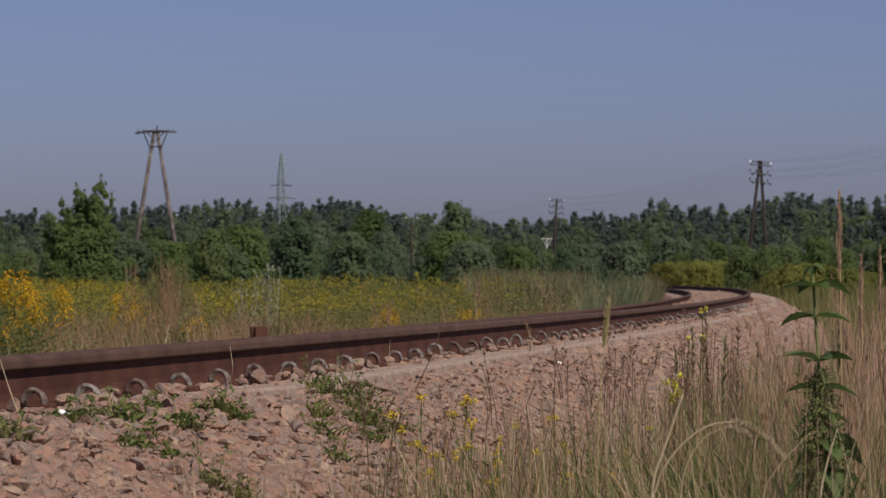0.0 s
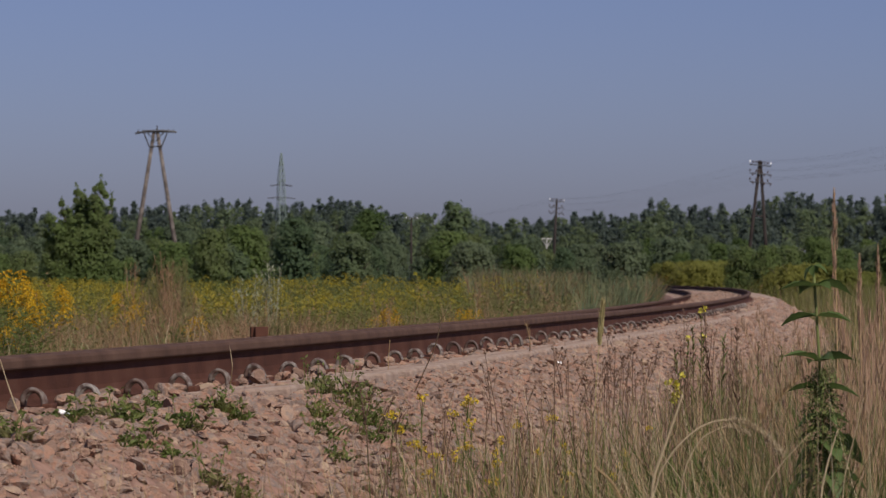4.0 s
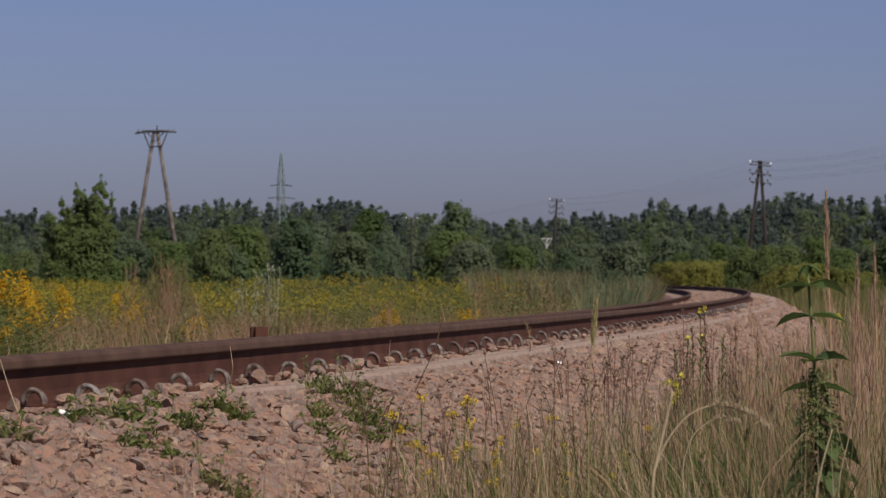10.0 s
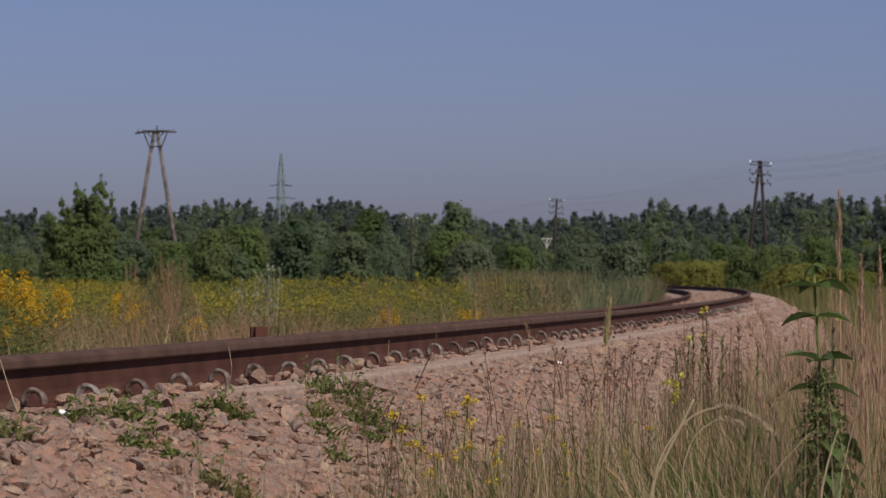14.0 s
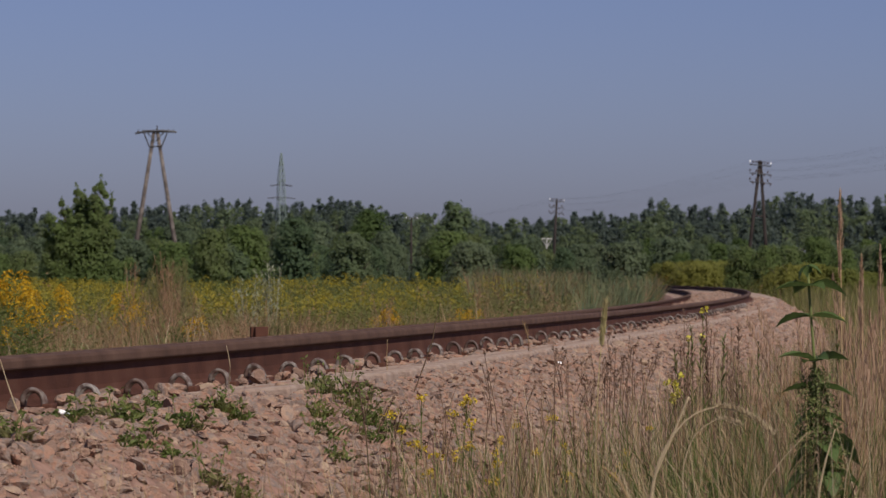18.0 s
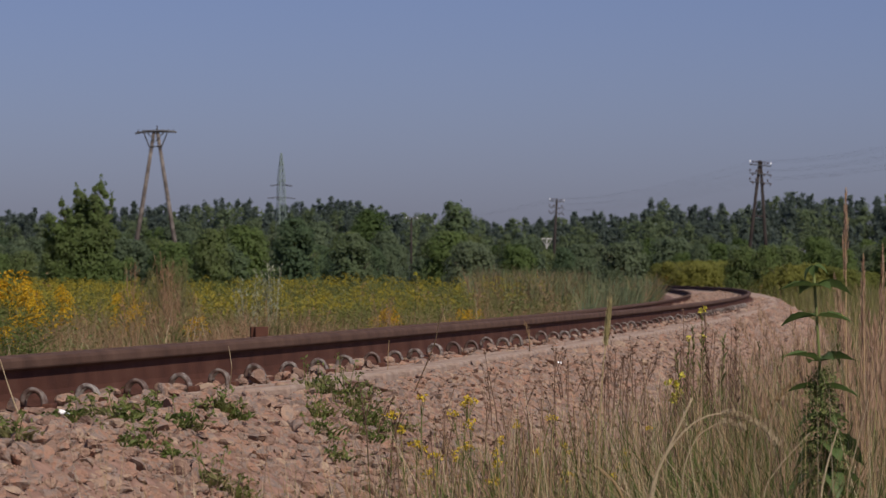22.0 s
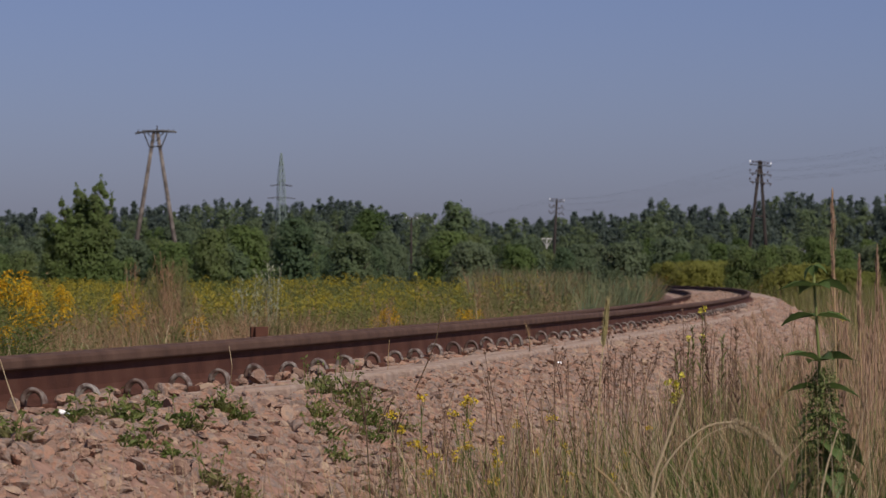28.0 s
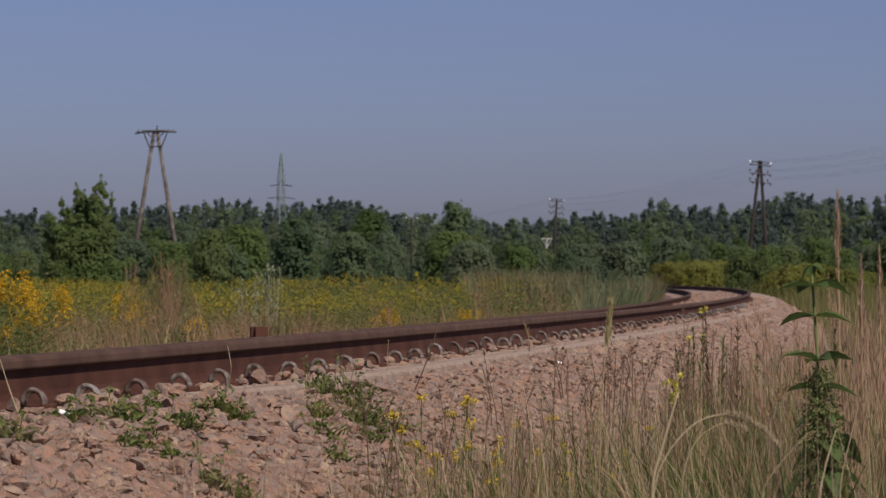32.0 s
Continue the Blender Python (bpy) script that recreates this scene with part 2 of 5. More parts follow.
# ---- plan of the track ----
STEP = 0.25
CANT, GAUGE = 0.105, 1.507
RAIL_H = 0.172
S0, S1 = -40.0, 260.0
_s = np.arange(S0, S1 + STEP, STEP)
_k = 0.002281 + -0.00002672 * np.clip(_s, 0, 60)
_h = -np.concatenate([[0], np.cumsum((_k[1:] + _k[:-1]) / 2 * STEP)])
_i0 = int(round(-S0 / STEP))
_h += 0.18193 - _h[_i0]
_x = np.concatenate([[0], np.cumsum((np.sin(_h[1:]) + np.sin(_h[:-1])) / 2 * STEP)])
_y = np.concatenate([[0], np.cumsum((np.cos(_h[1:]) + np.cos(_h[:-1])) / 2 * STEP)])
_x += -1.3950 - _x[_i0]
_y += 10.5817 - _y[_i0]
BASE_Z = 1.5 - 0.2354 - RAIL_H       # foot of the outer rail


def track(s, u=0.0):
    """Plan position and heading at s metres along the outer rail, u metres outward of it."""
    x, y, h = np.interp(s, _s, _x), np.interp(s, _s, _y), np.interp(s, _s, _h)
    return x + u * np.cos(h), y - u * np.sin(h), h


def rise(s):
    return 0.000408 * np.asarray(s, float)


def offset(X, Y):
    """Along-track and outward distance of plan points."""
    X, Y = np.asarray(X, float), np.asarray(Y, float)
    sh = X.shape
    X, Y = X.ravel(), Y.ravel()
    s, u = np.empty(len(X)), np.empty(len(X))
    for a in range(0, len(X), 4000):
        dx, dy = X[a:a + 4000, None] - _x[None], Y[a:a + 4000, None] - _y[None]
        i = np.argmin(dx * dx + dy * dy, axis=1)
        j = np.arange(len(i))
        s[a:a + 4000] = _s[i] + dx[j, i] * np.sin(_h[i]) + dy[j, i] * np.cos(_h[i])
        side = dx[j, i] * np.cos(_h[i]) - dy[j, i] * np.sin(_h[i])
        u[a:a + 4000] = np.sign(side) * np.sqrt(np.minimum(dx[j, i] ** 2 + dy[j, i] ** 2, 1e8))
    return s.reshape(sh), u.reshape(sh)


def bed_z(u):
    """Top of the ballast by outward distance."""
    u = np.asarray(u, float)
    z0 = BASE_Z - 0.006
    flat = z0 + np.minimum(u, 0) * CANT / GAUGE
    out = z0 - np.maximum(u - 0.6, 0) / 1.6
    inn = z0 - 2.1 * CANT / GAUGE - np.maximum(-u - 2.1, 0) / 1.6
    return np.where(u > 0, out, np.where(u < -2.1, inn, flat))


def field_z(x, y):
    far = np.clip((np.asarray(y, float) - 40) / 70, 0, 1)
    return 0.25 * far * far * (3 - 2 * far) + 0.12 * np.sin(x * 0.11 + 1.3) * np.sin(y * 0.07) + 0.05 * np.sin(x * 0.7 + y * 0.43)


def ground_z(x, y):
    s, u = offset(x, y)
    low = np.clip((u - 0.95) / 0.5, 0, 1)
    bank = bed_z(u) - 0.12 + 0.13 * low
    return np.maximum(np.where(u > -60, bank, -9), field_z(x, y))


# ---- ground and track ----
def make_ground():
    near = np.arange(-6, 16.01, 0.22)
    xs = np.unique(np.round(np.concatenate([-np.geomspace(6, 3000, 45), near, np.geomspace(16, 3000, 40)]), 3))
    ys = np.unique(np.round(np.concatenate([-np.geomspace(8, 1500, 18), np.arange(-8, 60, 0.8), np.geomspace(60, 4200, 90)]), 3))
    X, Y = np.meshgrid(xs, ys)
    s, u = offset(X, Y)
    Z = ground_z(X, Y) + rise(np.clip(s, 0, 250)) * (np.abs(u) < 8)
    nx, ny = len(xs), len(ys)
    i = np.arange(nx * ny).reshape(ny, nx)
    a, b, c, d = i[:-1, :-1].ravel(), i[:-1, 1:].ravel(), i[1:, 1:].ravel(), i[1:, :-1].ravel()
    T = np.concatenate([np.stack([a, b, c], 1), np.stack([a, c, d], 1)])
    ob = new("ground", np_mesh("ground", np.stack([X, Y, Z], -1).reshape(-1, 3), T, [M_SOIL], smooth=True))
    tagged(ob, "dry brown soil of the meadow and bank", "ground", kind="structure")


make_ground()


def make_bed():
    us = np.concatenate([np.arange(-4.0, 1.5, 0.12)])
    ss = np.concatenate([np.arange(-35, 40, 0.2), np.arange(40, 255, 0.8)])
    r = np.random.default_rng(3)
    S, U = np.meshgrid(ss, us, indexing="ij")
    x, y, h = track(S, U)
    z = bed_z(U) + rise(S) + r.normal(0, 0.006, S.shape)
    n, m = S.shape
    i = np.arange(n * m).reshape(n, m)
    a, b, c, d = i[:-1, :-1].ravel(), i[:-1, 1:].ravel(), i[1:, 1:].ravel(), i[1:, :-1].ravel()
    T = np.concatenate([np.stack([a, b, c], 1), np.stack([a, c, d], 1)])
    ob = new("ballast_bed", np_mesh("ballast_bed", np.stack([x, y, z], -1).reshape(-1, 3), T, [M_BED]))
    return tagged(ob, "pinkish crushed granite ballast under the track", "ballast", kind="structure")


bed = make_bed()

FOOT = [(0.075, 0.0), (0.075, 0.011), (0.040, 0.022), (0.016, 0.034)]
WEB = [(0.0155, 0.033), (0.009, 0.055), (0.009, 0.105), (0.014, 0.124)]
HEAD = [(0.013, 0.122), (0.034, 0.131), (0.036, 0.136), (0.0355, 0.156), (0.031, 0.166), (0.020, 0.1705), (0.008, 0.172)]


def loft(name, half, u0, dz):
    """One band of the rail's section, drawn along the track."""
    prof = half + [(-x, z) for x, z in half[::-1]]
    tilt = math.atan(CANT / GAUGE)
    ss = np.concatenate([np.arange(-30, 60, 0.5), np.arange(60, 255.1, 2.0)])
    V, T, m = [], [], len(prof)
    for s in ss:
        x, y, h = track(s, u0)
        for px, pz in prof:
            q, w = px * math.cos(tilt) - pz * math.sin(tilt), pz * math.cos(tilt) + px * math.sin(tilt)
            V.append((x + q * math.cos(h), y - q * math.sin(h), BASE_Z + dz + rise(s) + w))
    for i in range(len(ss) - 1):
        for j in range(m):
            k = (j + 1) % m
            a, b, c, d = i * m + j, i * m + k, (i + 1) * m + k, (i + 1) * m + j
            T += [(a, b, c), (a, c, d)]
    for i0, flip in ((0, False), ((len(ss) - 1) * m, True)):
        for j in range(1, m - 1):
            T.append((i0, i0 + j, i0 + j + 1) if flip else (i0, i0 + j + 1, i0 + j))
    return np_mesh(name, V, T, [M_RAIL_HEAD if name == "rail_head" else M_RAIL])


def make_rail(u0, dz, label):
    ob = thing("rail", label, "rail", "rails of the track")
    part("rail_foot", loft("rail_foot", FOOT, u0, dz), ob)
    part("web", loft("web", WEB, u0, dz), ob)
    part("rail_head", loft("rail_head", HEAD, u0, dz), ob, "browner worn running head")


make_rail(0.0, 0.0, "rusty brown steel rail, the higher one of the curve")
make_rail(-GAUGE, -CANT, "rusty brown steel rail, the lower one of the curve")


def clip_mesh():
    """A double-strand arched spring clip, from the rail's foot over to its shoulder."""
    P = []
    arc = np.linspace(-0.15, 1.0, 12) * math.pi
    for a in arc:
        P.append((0.111 + 0.035 * math.cos(a), -0.022, 0.021 + 0.045 * max(math.sin(a), -0.35)))
    side = [(p[0] - 0.004, 0.022, p[2] - 0.004) for p in P]
    P = side[::-1] + [(P[0][0] + 0.010, 0.012, P[0][2] - 0.012), (P[0][0] + 0.010, -0.012, P[0][2] - 0.012)] + P
    V, T = tube(P, 0.0088, 7)
    return np_mesh("spring_clip", V, T, [M_CLIP], smooth=True)


def make_sleepers():
    body = np_mesh("sleeper_body", *box(-2.05, 0.55, -0.14, 0.14, -0.20, -0.003, 0.012), [M_CONCRETE])
    clip = clip_mesh()
    shoulder = np_mesh("shoulder", *box(0.142, 0.178, -0.03, 0.03, -0.02, 0.018, 0.006), [M_RAIL])
    tilt = math.degrees(math.atan(CANT / GAUGE))
    r = random.Random(4)
    for i in range(-8, 290):
        s = i * 0.6 + 0.035
        x, y, h = track(s)
        ob = thing("sleeper", "concrete sleeper half sunk in the ballast", "sleeper", "sleepers of the track",
                   at=Matrix.Translation((x, y, BASE_Z + float(rise(s)))) @ pose(0, 0, 0, 0, -tilt, -math.degrees(h)))
        b = part("body", body, ob)
        if i < 3:
            b.matrix_basis = pose(0, 0, -0.035)
        if i < 70:
            for u0, flip in ((0, 0), (0, 180), (-GAUGE, 0), (-GAUGE, 180)):
                turn = r.gauss(0, 5)
                if i > 25 and (u0, flip) != (0, 0):
                    continue
                c = part("spring_clip", clip, ob)
                c.matrix_basis = pose(u0, 0, 0, r.gauss(0, 3), r.gauss(0, 3), flip + turn)
                c = part("shoulder", shoulder, ob)
                c.matrix_basis = pose(u0, 0, 0, 0, 0, flip)


make_sleepers()


def stone_shapes(count, level, seed):
    """Angular broken stones: balls cut flat by chance planes."""
    r = np.random.default_rng(seed)
    out = []
    for _ in range(count):
        bm = bmesh.new()
        bmesh.ops.create_icosphere(bm, subdivisions=level, radius=1.0)
        V = np.array([v.co for v in bm.verts])
        bm.verts.index_update()
        T = np.array([[v.index for v in f.verts] for f in bm.faces])
        bm.free()
        for _ in range(9 if level > 1 else 3):
            nrm = r.normal(size=3)
            nrm /= np.linalg.norm(nrm)
            d = V @ nrm
            lim = r.uniform(0.38, 0.72)
            V = V - np.maximum(d - lim, 0)[:, None] * nrm
        if level == 1:
            V = V * r.uniform(0.8, 1.15, (len(V), 1))
        V = V * np.array([r.uniform(0.95, 1.35), r.uniform(0.75, 1.05), r.uniform(0.5, 0.8)])
        out.append((V, T))
    return out


def turned(V, r, flat=0.5):
    a, b = r.uniform(0, 2 * math.pi), r.normal(0, flat)
    ca, sa, cb, sb = math.cos(a), math.sin(a), math.cos(b), math.sin(b)
    R = np.array([[ca, -sa, 0], [sa, ca, 0], [0, 0, 1]]) @ np.array([[1, 0, 0], [0, cb, -sb], [0, sb, cb]])
    return V @ R.T


def make_stones():
    r = np.random.default_rng(11)
    fine, coarse = stone_shapes(14, 2, 5), stone_shapes(8, 1, 6)
    heap = Heap()

    def sow(s0, s1, u0, u1, gap, shapes, size):
        for s in np.arange(s0, s1, gap):
            for u in np.arange(u0, u1, gap):
                si, ui = s + r.normal(0, gap * 0.3), u + r.normal(0, gap * 0.3)
                if -0.06 < ui < 0.085:
                    continue
                bare = 0.13 < ui < 0.56 and abs((si / 0.6 + 0.5) % 1 - 0.5) * 0.6 < 0.15
                if bare and r.random() < 0.03 + 0.72 * min(1, max(0, (si - 1.8) / 1.5)):
                    continue
                x, y, h = track(si, ui)
                if abs(x) > 0.15 * y:
                    continue
                sz = size * float(np.clip(r.lognormal(0, 0.32), 0.5, 1.9))
                V, T = shapes[r.integers(len(shapes))]
                z = float(bed_z(ui)) + float(rise(si)) + sz * r.uniform(-0.45, 0.12)
                heap.add(turned(V, r) * sz + (x, y, z), T)
    sow(-4.5, 5, 0.08, 1.40, 0.042, fine, 0.027)
    sow(5, 9, 0.08, 1.40, 0.042, coarse, 0.027)
    sow(9, 24, 0.08, 1.4, 0.050, coarse, 0.031)
    sow(24, 70, 0.1, 1.35, 0.085, coarse, 0.046)
    sow(40, 120, -1.45, -0.1, 0.12, coarse, 0.055)
    sow(-4.5, 9, 0.08, 1.45, 0.040, coarse, 0.015)
    for s in np.arange(-32, 9, 0.13):
        for u in np.arange(-2.6, 1.4, 0.13):
            si, ui = s + r.normal(0, 0.04), u + r.normal(0, 0.04)
            x, y, h = track(si, ui)
            if (ui > 0 and y > 0 and abs(x) < 0.15 * y) or -0.08 < ui < 0.10 or -1.6 < ui < -1.4:
                continue
            V, T = coarse[r.integers(len(coarse))]
            heap.add(turned(V, r) * 0.05 * r.uniform(0.7, 1.3) + (x, y, float(bed_z(ui)) + float(rise(si)) - 0.008), T)
    for i in range(-10, 40):
        for k in range(7):
            si, ui = (i + 0.5) * 0.6 + r.normal(0, 0.11), r.uniform(0.10, 0.20)
            x, y, h = track(si, ui)
            sz = 0.030 * float(np.clip(r.lognormal(0, 0.25), 0.6, 1.5))
            V, T = fine[r.integers(len(fine))]
            heap.add(turned(V, r) * sz + (x, y, BASE_Z + float(rise(si)) + r.uniform(0.0, 0.035)), T)
    part("ballast_stones", heap.mesh("ballast_stones", [M_STONE]), bed, "broken pink and grey granite stones")["kind"] = "stuff"
    meshes = [np_mesh("stone", V, T, [M_STONE_ONE]) for V, T in fine]
    for _ in range(300):
        s, u = r.uniform(-4, 3), r.uniform(0.15, 1.15)
        x, y, h = track(s, u)
        sz = 0.027 * float(np.clip(r.lognormal(0, 0.3), 0.6, 1.9))
        ob = part("stone", meshes[r.integers(len(meshes))], bed)
        ob.matrix_basis = pose(float(x), float(y), float(bed_z(u)) + sz * 0.45, r.normal(0, 25), r.normal(0, 25), r.uniform(0, 360))
        ob.scale = (sz, sz, sz)


make_stones()


def make_marker():
    """A short steel post beside the track, cut from a rail."""
    ob = thing("marker_post", "short rusty steel post cut from a rail, behind the track", "post", at=pose(-1.234, 23.0, 0.34, 0, 0, 20))
    h = Heap()
    h.add(*box(-0.045, 0.045, -0.006, 0.006, 0, 0.86, 0.003))
    part("web", np_mesh("web", *box(-0.012, 0.012, 0.0065, 0.13, 0, 0.855, 0.003), [M_RAIL]), ob)
    part("head", np_mesh("head", *box(-0.035, 0.035, 0.131, 0.165, 0, 0.858, 0.006), [M_RAIL]), ob)
    part("flange", h.mesh("flange", [M_RAIL]), ob)


make_marker()

# ---- poles, pylon and wires ----


def insulator(h, x, y, z, slot):
    h.add(*tube([(x, y, z), (x, y, z + 0.10)], 0.012, 6), 0)
    h.add(*tube([(x, y, z + 0.08), (x, y, z + 0.12), (x, y, z + 0.17), (x, y, z + 0.20)], 0.055, 8, 0.03), slot)


def wooden_pole(name, x, y, turn, top, legs, label, arms=3, half=0.62, lean=0.0, tilt=0.0):
    """A telegraph pole, of one leg or of two that meet at the top, with crossarms and porcelain insulators above and below them."""
    z0 = float(field_z(x, y)) - 0.3
    ob = thing(name, label, "pole", "telegraph poles along the track", at=pose(x, y, z0, 0, lean, turn))
    H = top - z0
    if legs == 2:
        for sx, foot in ((-1, -0.98), (1, 0.50)):
            part("leg", np_mesh("leg", *tube([(foot, 0, 0), (foot * 0.5 + sx * 0.03, 0, H * 0.5), (sx * 0.025, 0, H)], 0.13, 10, 0.085), [M_DARKWOOD], smooth=True), ob)
        part("tie_beam", np_mesh("tie_beam", *tube([(-0.46, 0.0, H * 0.635), (0.28, 0.0, H * 0.625)], 0.06, 8), [M_DARKWOOD], smooth=True), ob)
        part("cap", np_mesh("cap", *box(-0.15, 0.15, -0.11, 0.11, H - 0.12, H + 0.05, 0.02), [M_DARKWOOD]), ob)
    else:
        part("shaft", np_mesh("shaft", *tube([(0, 0, 0), (0, 0, H)], 0.15, 10, 0.09), [M_DARKWOOD], smooth=True), ob)
    for k in range(arms):
        z = H - 0.22 - 0.50 * k
        arm = part("crossarm", np_mesh("crossarm", *box(-half, half, -0.03, 0.03, -0.03, 0.03, 0.008), [M_STEEL]), ob)
        arm.matrix_basis = pose(0, -0.14, z, 0, tilt, 0)
        for i, sx in enumerate((-0.97, -0.68, -0.40, 0.40, 0.68, 0.97)):
            h = Heap()
            # end insulators of the top arm are coloured white to paint their glints
            insulator(h, sx * half, 0, 0.03 if i % 2 == 0 or k == 0 else -0.17, 1 if k == 0 and abs(sx) > 0.9 else 2)
            part("insulator", h.mesh("insulator", [M_STEEL, M_GLINT, M_BROWN_GLAZE]), arm)
    return ob


POLES = [("telegraph_pole", 24.5, 138.0, -12, 8.7, 1, 0, 0), ("telegraph_pole", 18.30, 195.0, -6, 8.48, 2, 0, 6), ("telegraph_pole", 9.10, 283.0, 4, 8.52, 1, 2.9, 2), ("telegraph_pole", -3.4, 362.0, 12, 8.5, 1, 0, 0)]
for nm, px, py, tn, tp, lg, ln, tl in POLES:
    wooden_pole(nm, px, py, tn, tp, lg, "dark tarred wooden A-shaped telegraph pole with three crossarms" if lg == 2 else "dark tarred wooden telegraph pole with three crossarms", 3 if px > 0 else 1,
                lean=ln, tilt=tl)


def wire(a, b, sag, r, name="wire", label="thin aluminium overhead wire"):
    a, b = np.array(a, float), np.array(b, float)
    t = np.linspace(0, 1, 25)[:, None]
    P = a + (b - a) * t
    P[:, 2] -= (4 * sag * t * (1 - t))[:, 0]
    ob = new(name, np_mesh(name, *tube(P, r, 5), [M_WIRE], smooth=True))
    return tagged(ob, label, "wire", "overhead wires")


for (n1_, x1, y1, t1, z1, _, l1, a1), (n2_, x2, y2, t2, z2, _, l2, a2) in zip(POLES[:-1], POLES[1:]):
    for k in range(3):
        for sx in (-0.60, -0.25, 0.25, 0.60):
            if x2 < 0 and k:
                continue
            e1 = (x1 + sx * math.cos(radians(t1)) + 8.5 * math.tan(radians(l1)), y1 + sx * math.sin(radians(t1)), z1 - 0.02 - 0.5 * k - sx * math.sin(radians(a1)))
            e2 = (x2 + sx * math.cos(radians(t2)) + 8.5 * math.tan(radians(l2)), y2 + sx * math.sin(radians(t2)), z2 - 0.02 - 0.5 * k - sx * math.sin(radians(a2)))
            wire(e1, e2, 0.55 - 0.06 * k, 0.0025)


def power_pole():
    """Two concrete-grey legs that meet under a steel crossarm."""
    x, y = -16.49, 194.0
    ob = thing("power_pole", "weathered A-shaped power pole with a steel crossarm and braces", "pole", at=pose(x, y, -0.3, 0, 0, 0))
    H = 10.45
    for sx in (-1, 1):
        part("leg", np_mesh("leg", *tube([(sx * 1.74, 0, 0), (sx * 0.92, 0, H * 0.5), (sx * 0.10, 0, H)], 0.155, 10, 0.10), [M_WOOD], smooth=True), ob)
    arm = part("crossarm", np_mesh("crossarm", *tube([(-1.18, 0, H - 0.10), (-0.5, -0.14, H + 0.04), (0.5, -0.14, H + 0.06), (1.20, 0, H - 0.02)], 0.065, 6), [M_STEEL]), ob)
    part("crossarm", np_mesh("crossarm", *tube([(-0.95, 0.2, H - 0.03), (0, 0.2, H + 0.02), (0.95, 0.2, H)], 0.05, 6), [M_STEEL]), ob)
    for sx in (-1, 1):
        part("brace", np_mesh("brace", *beam((sx * 0.70, -0.16, H), (sx * 0.30, -0.16, H - 0.98), 0.06), [M_STEEL]), ob)
        part("brace", np_mesh("brace", *beam((sx * 0.52, -0.18, H), (sx * 0.02, -0.18, H - 0.55), 0.045), [M_STEEL]), ob)
    part("tie", np_mesh("tie", *beam((-0.30, -0.16, H - 0.84), (0.30, -0.16, H - 0.84), 0.06), [M_STEEL]), ob)
    for px in (-1.0, -0.72, 0.08, 0.72, 1.0):
        h = Heap()
        up = 0.34 if px == 0.08 else 0.13
        h.add(*tube([(px, 0, H - 0.02), (px, 0, H + up * 0.5), (px, 0, H + up)], 0.05, 8, 0.035))
        part("insulator", h.mesh("insulator", [M_STEEL]), arm)


power_pole()


def lattice_pylon():
    x, y, H = -31.1, 650.0, 26.4
    ob = thing("lattice_pylon", "green painted lattice steel pylon behind the bushes", "pylon", at=pose(x, y, 0, 0, 0, 28))
    prof = [(0.0, 1.5), (9.0, 1.0), (16.0, 0.60), (21.6, 0.52), (26.4, 0.07)]

    def half(z):
        return float(np.interp(z, [p[0] for p in prof], [p[1] for p in prof]))
    corners = [(1, 1), (1, -1), (-1, -1), (-1, 1)]
    for cx, cy in corners:
        part("corner_leg", np_mesh("corner_leg", *tube([(cx * half(z), cy * half(z), z) for z in (0, 9.0, 16.0, 21.6, H)], 0.075, 4), [M_PYLON]), ob)
    zs = list(np.linspace(0, 16.5, 9)) + list(np.linspace(17.6, 26.0, 8))
    for (ax, ay), (bx, by) in zip(corners, corners[1:] + corners[:1]):
        h = Heap()
        for i, (z0, z1) in enumerate(zip(zs[:-1], zs[1:])):
            a, b = half(z0), half(z1)
            h.add(*beam((ax * a, ay * a, z0), (bx * b, by * b, z1), 0.055))
            h.add(*beam((bx * a, by * a, z0), (ax * b, ay * b, z1), 0.055))
            if i % 3 == 0:
                h.add(*beam((ax * a, ay * a, z0), (bx * a, by * a, z0), 0.07))
        part("bracing", h.mesh("bracing", [M_PYLON]), ob)["kind"] = "stuff"
    for z, reach in ((20.3, 2.3), (17.9, 2.9)):
        for sx in (-1, 1):
            w = half(z)
            h = Heap()
            for cy in (-1, 1):
                h.add(*beam((sx * w, cy * w, z), (sx * reach, 0, z - 0.22), 0.13))
            part("arm", h.mesh("arm", [M_STEEL]), ob)


lattice_pylon()


def small_gantry():
    ob = thing("low_post", "low pale concrete post with a braced crossarm", "post", at=pose(8.54, 278.0, 0, 0, 0, 0))
    part("shaft", np_mesh("shaft", *box(-0.05, 0.05, -0.05, 0.05, -0.2, 5.04, 0.02), [M_PALE]), ob)
    part("crossarm", np_mesh("crossarm", *box(-0.44, 0.44, -0.05, 0.05, 5.05, 5.15, 0.02), [M_PALE]), ob)
    for sx in (-1, 1):
        part("brace", np_mesh("brace", *beam((sx * 0.40, -0.11, 5.05), (sx * 0.05, -0.11, 4.45), 0.05), [M_PALE]), ob)


small_gantry()

# ---- trees and woods ----


def envelope(t, top):
    """Width of a crown at t of its height: a cone for narrow tops, else a dome."""
    up = np.clip(t - 0.3, 0, 1) / 0.7
    shape = 1.0 - up ** 1.15 if top < 0.3 else np.sqrt(np.maximum(1.0 - up * up, 0))
    return np.where(t < 0.3, 0.62 + 1.27 * t, top * 0.5 + (1.0 - top * 0.5) * shape)


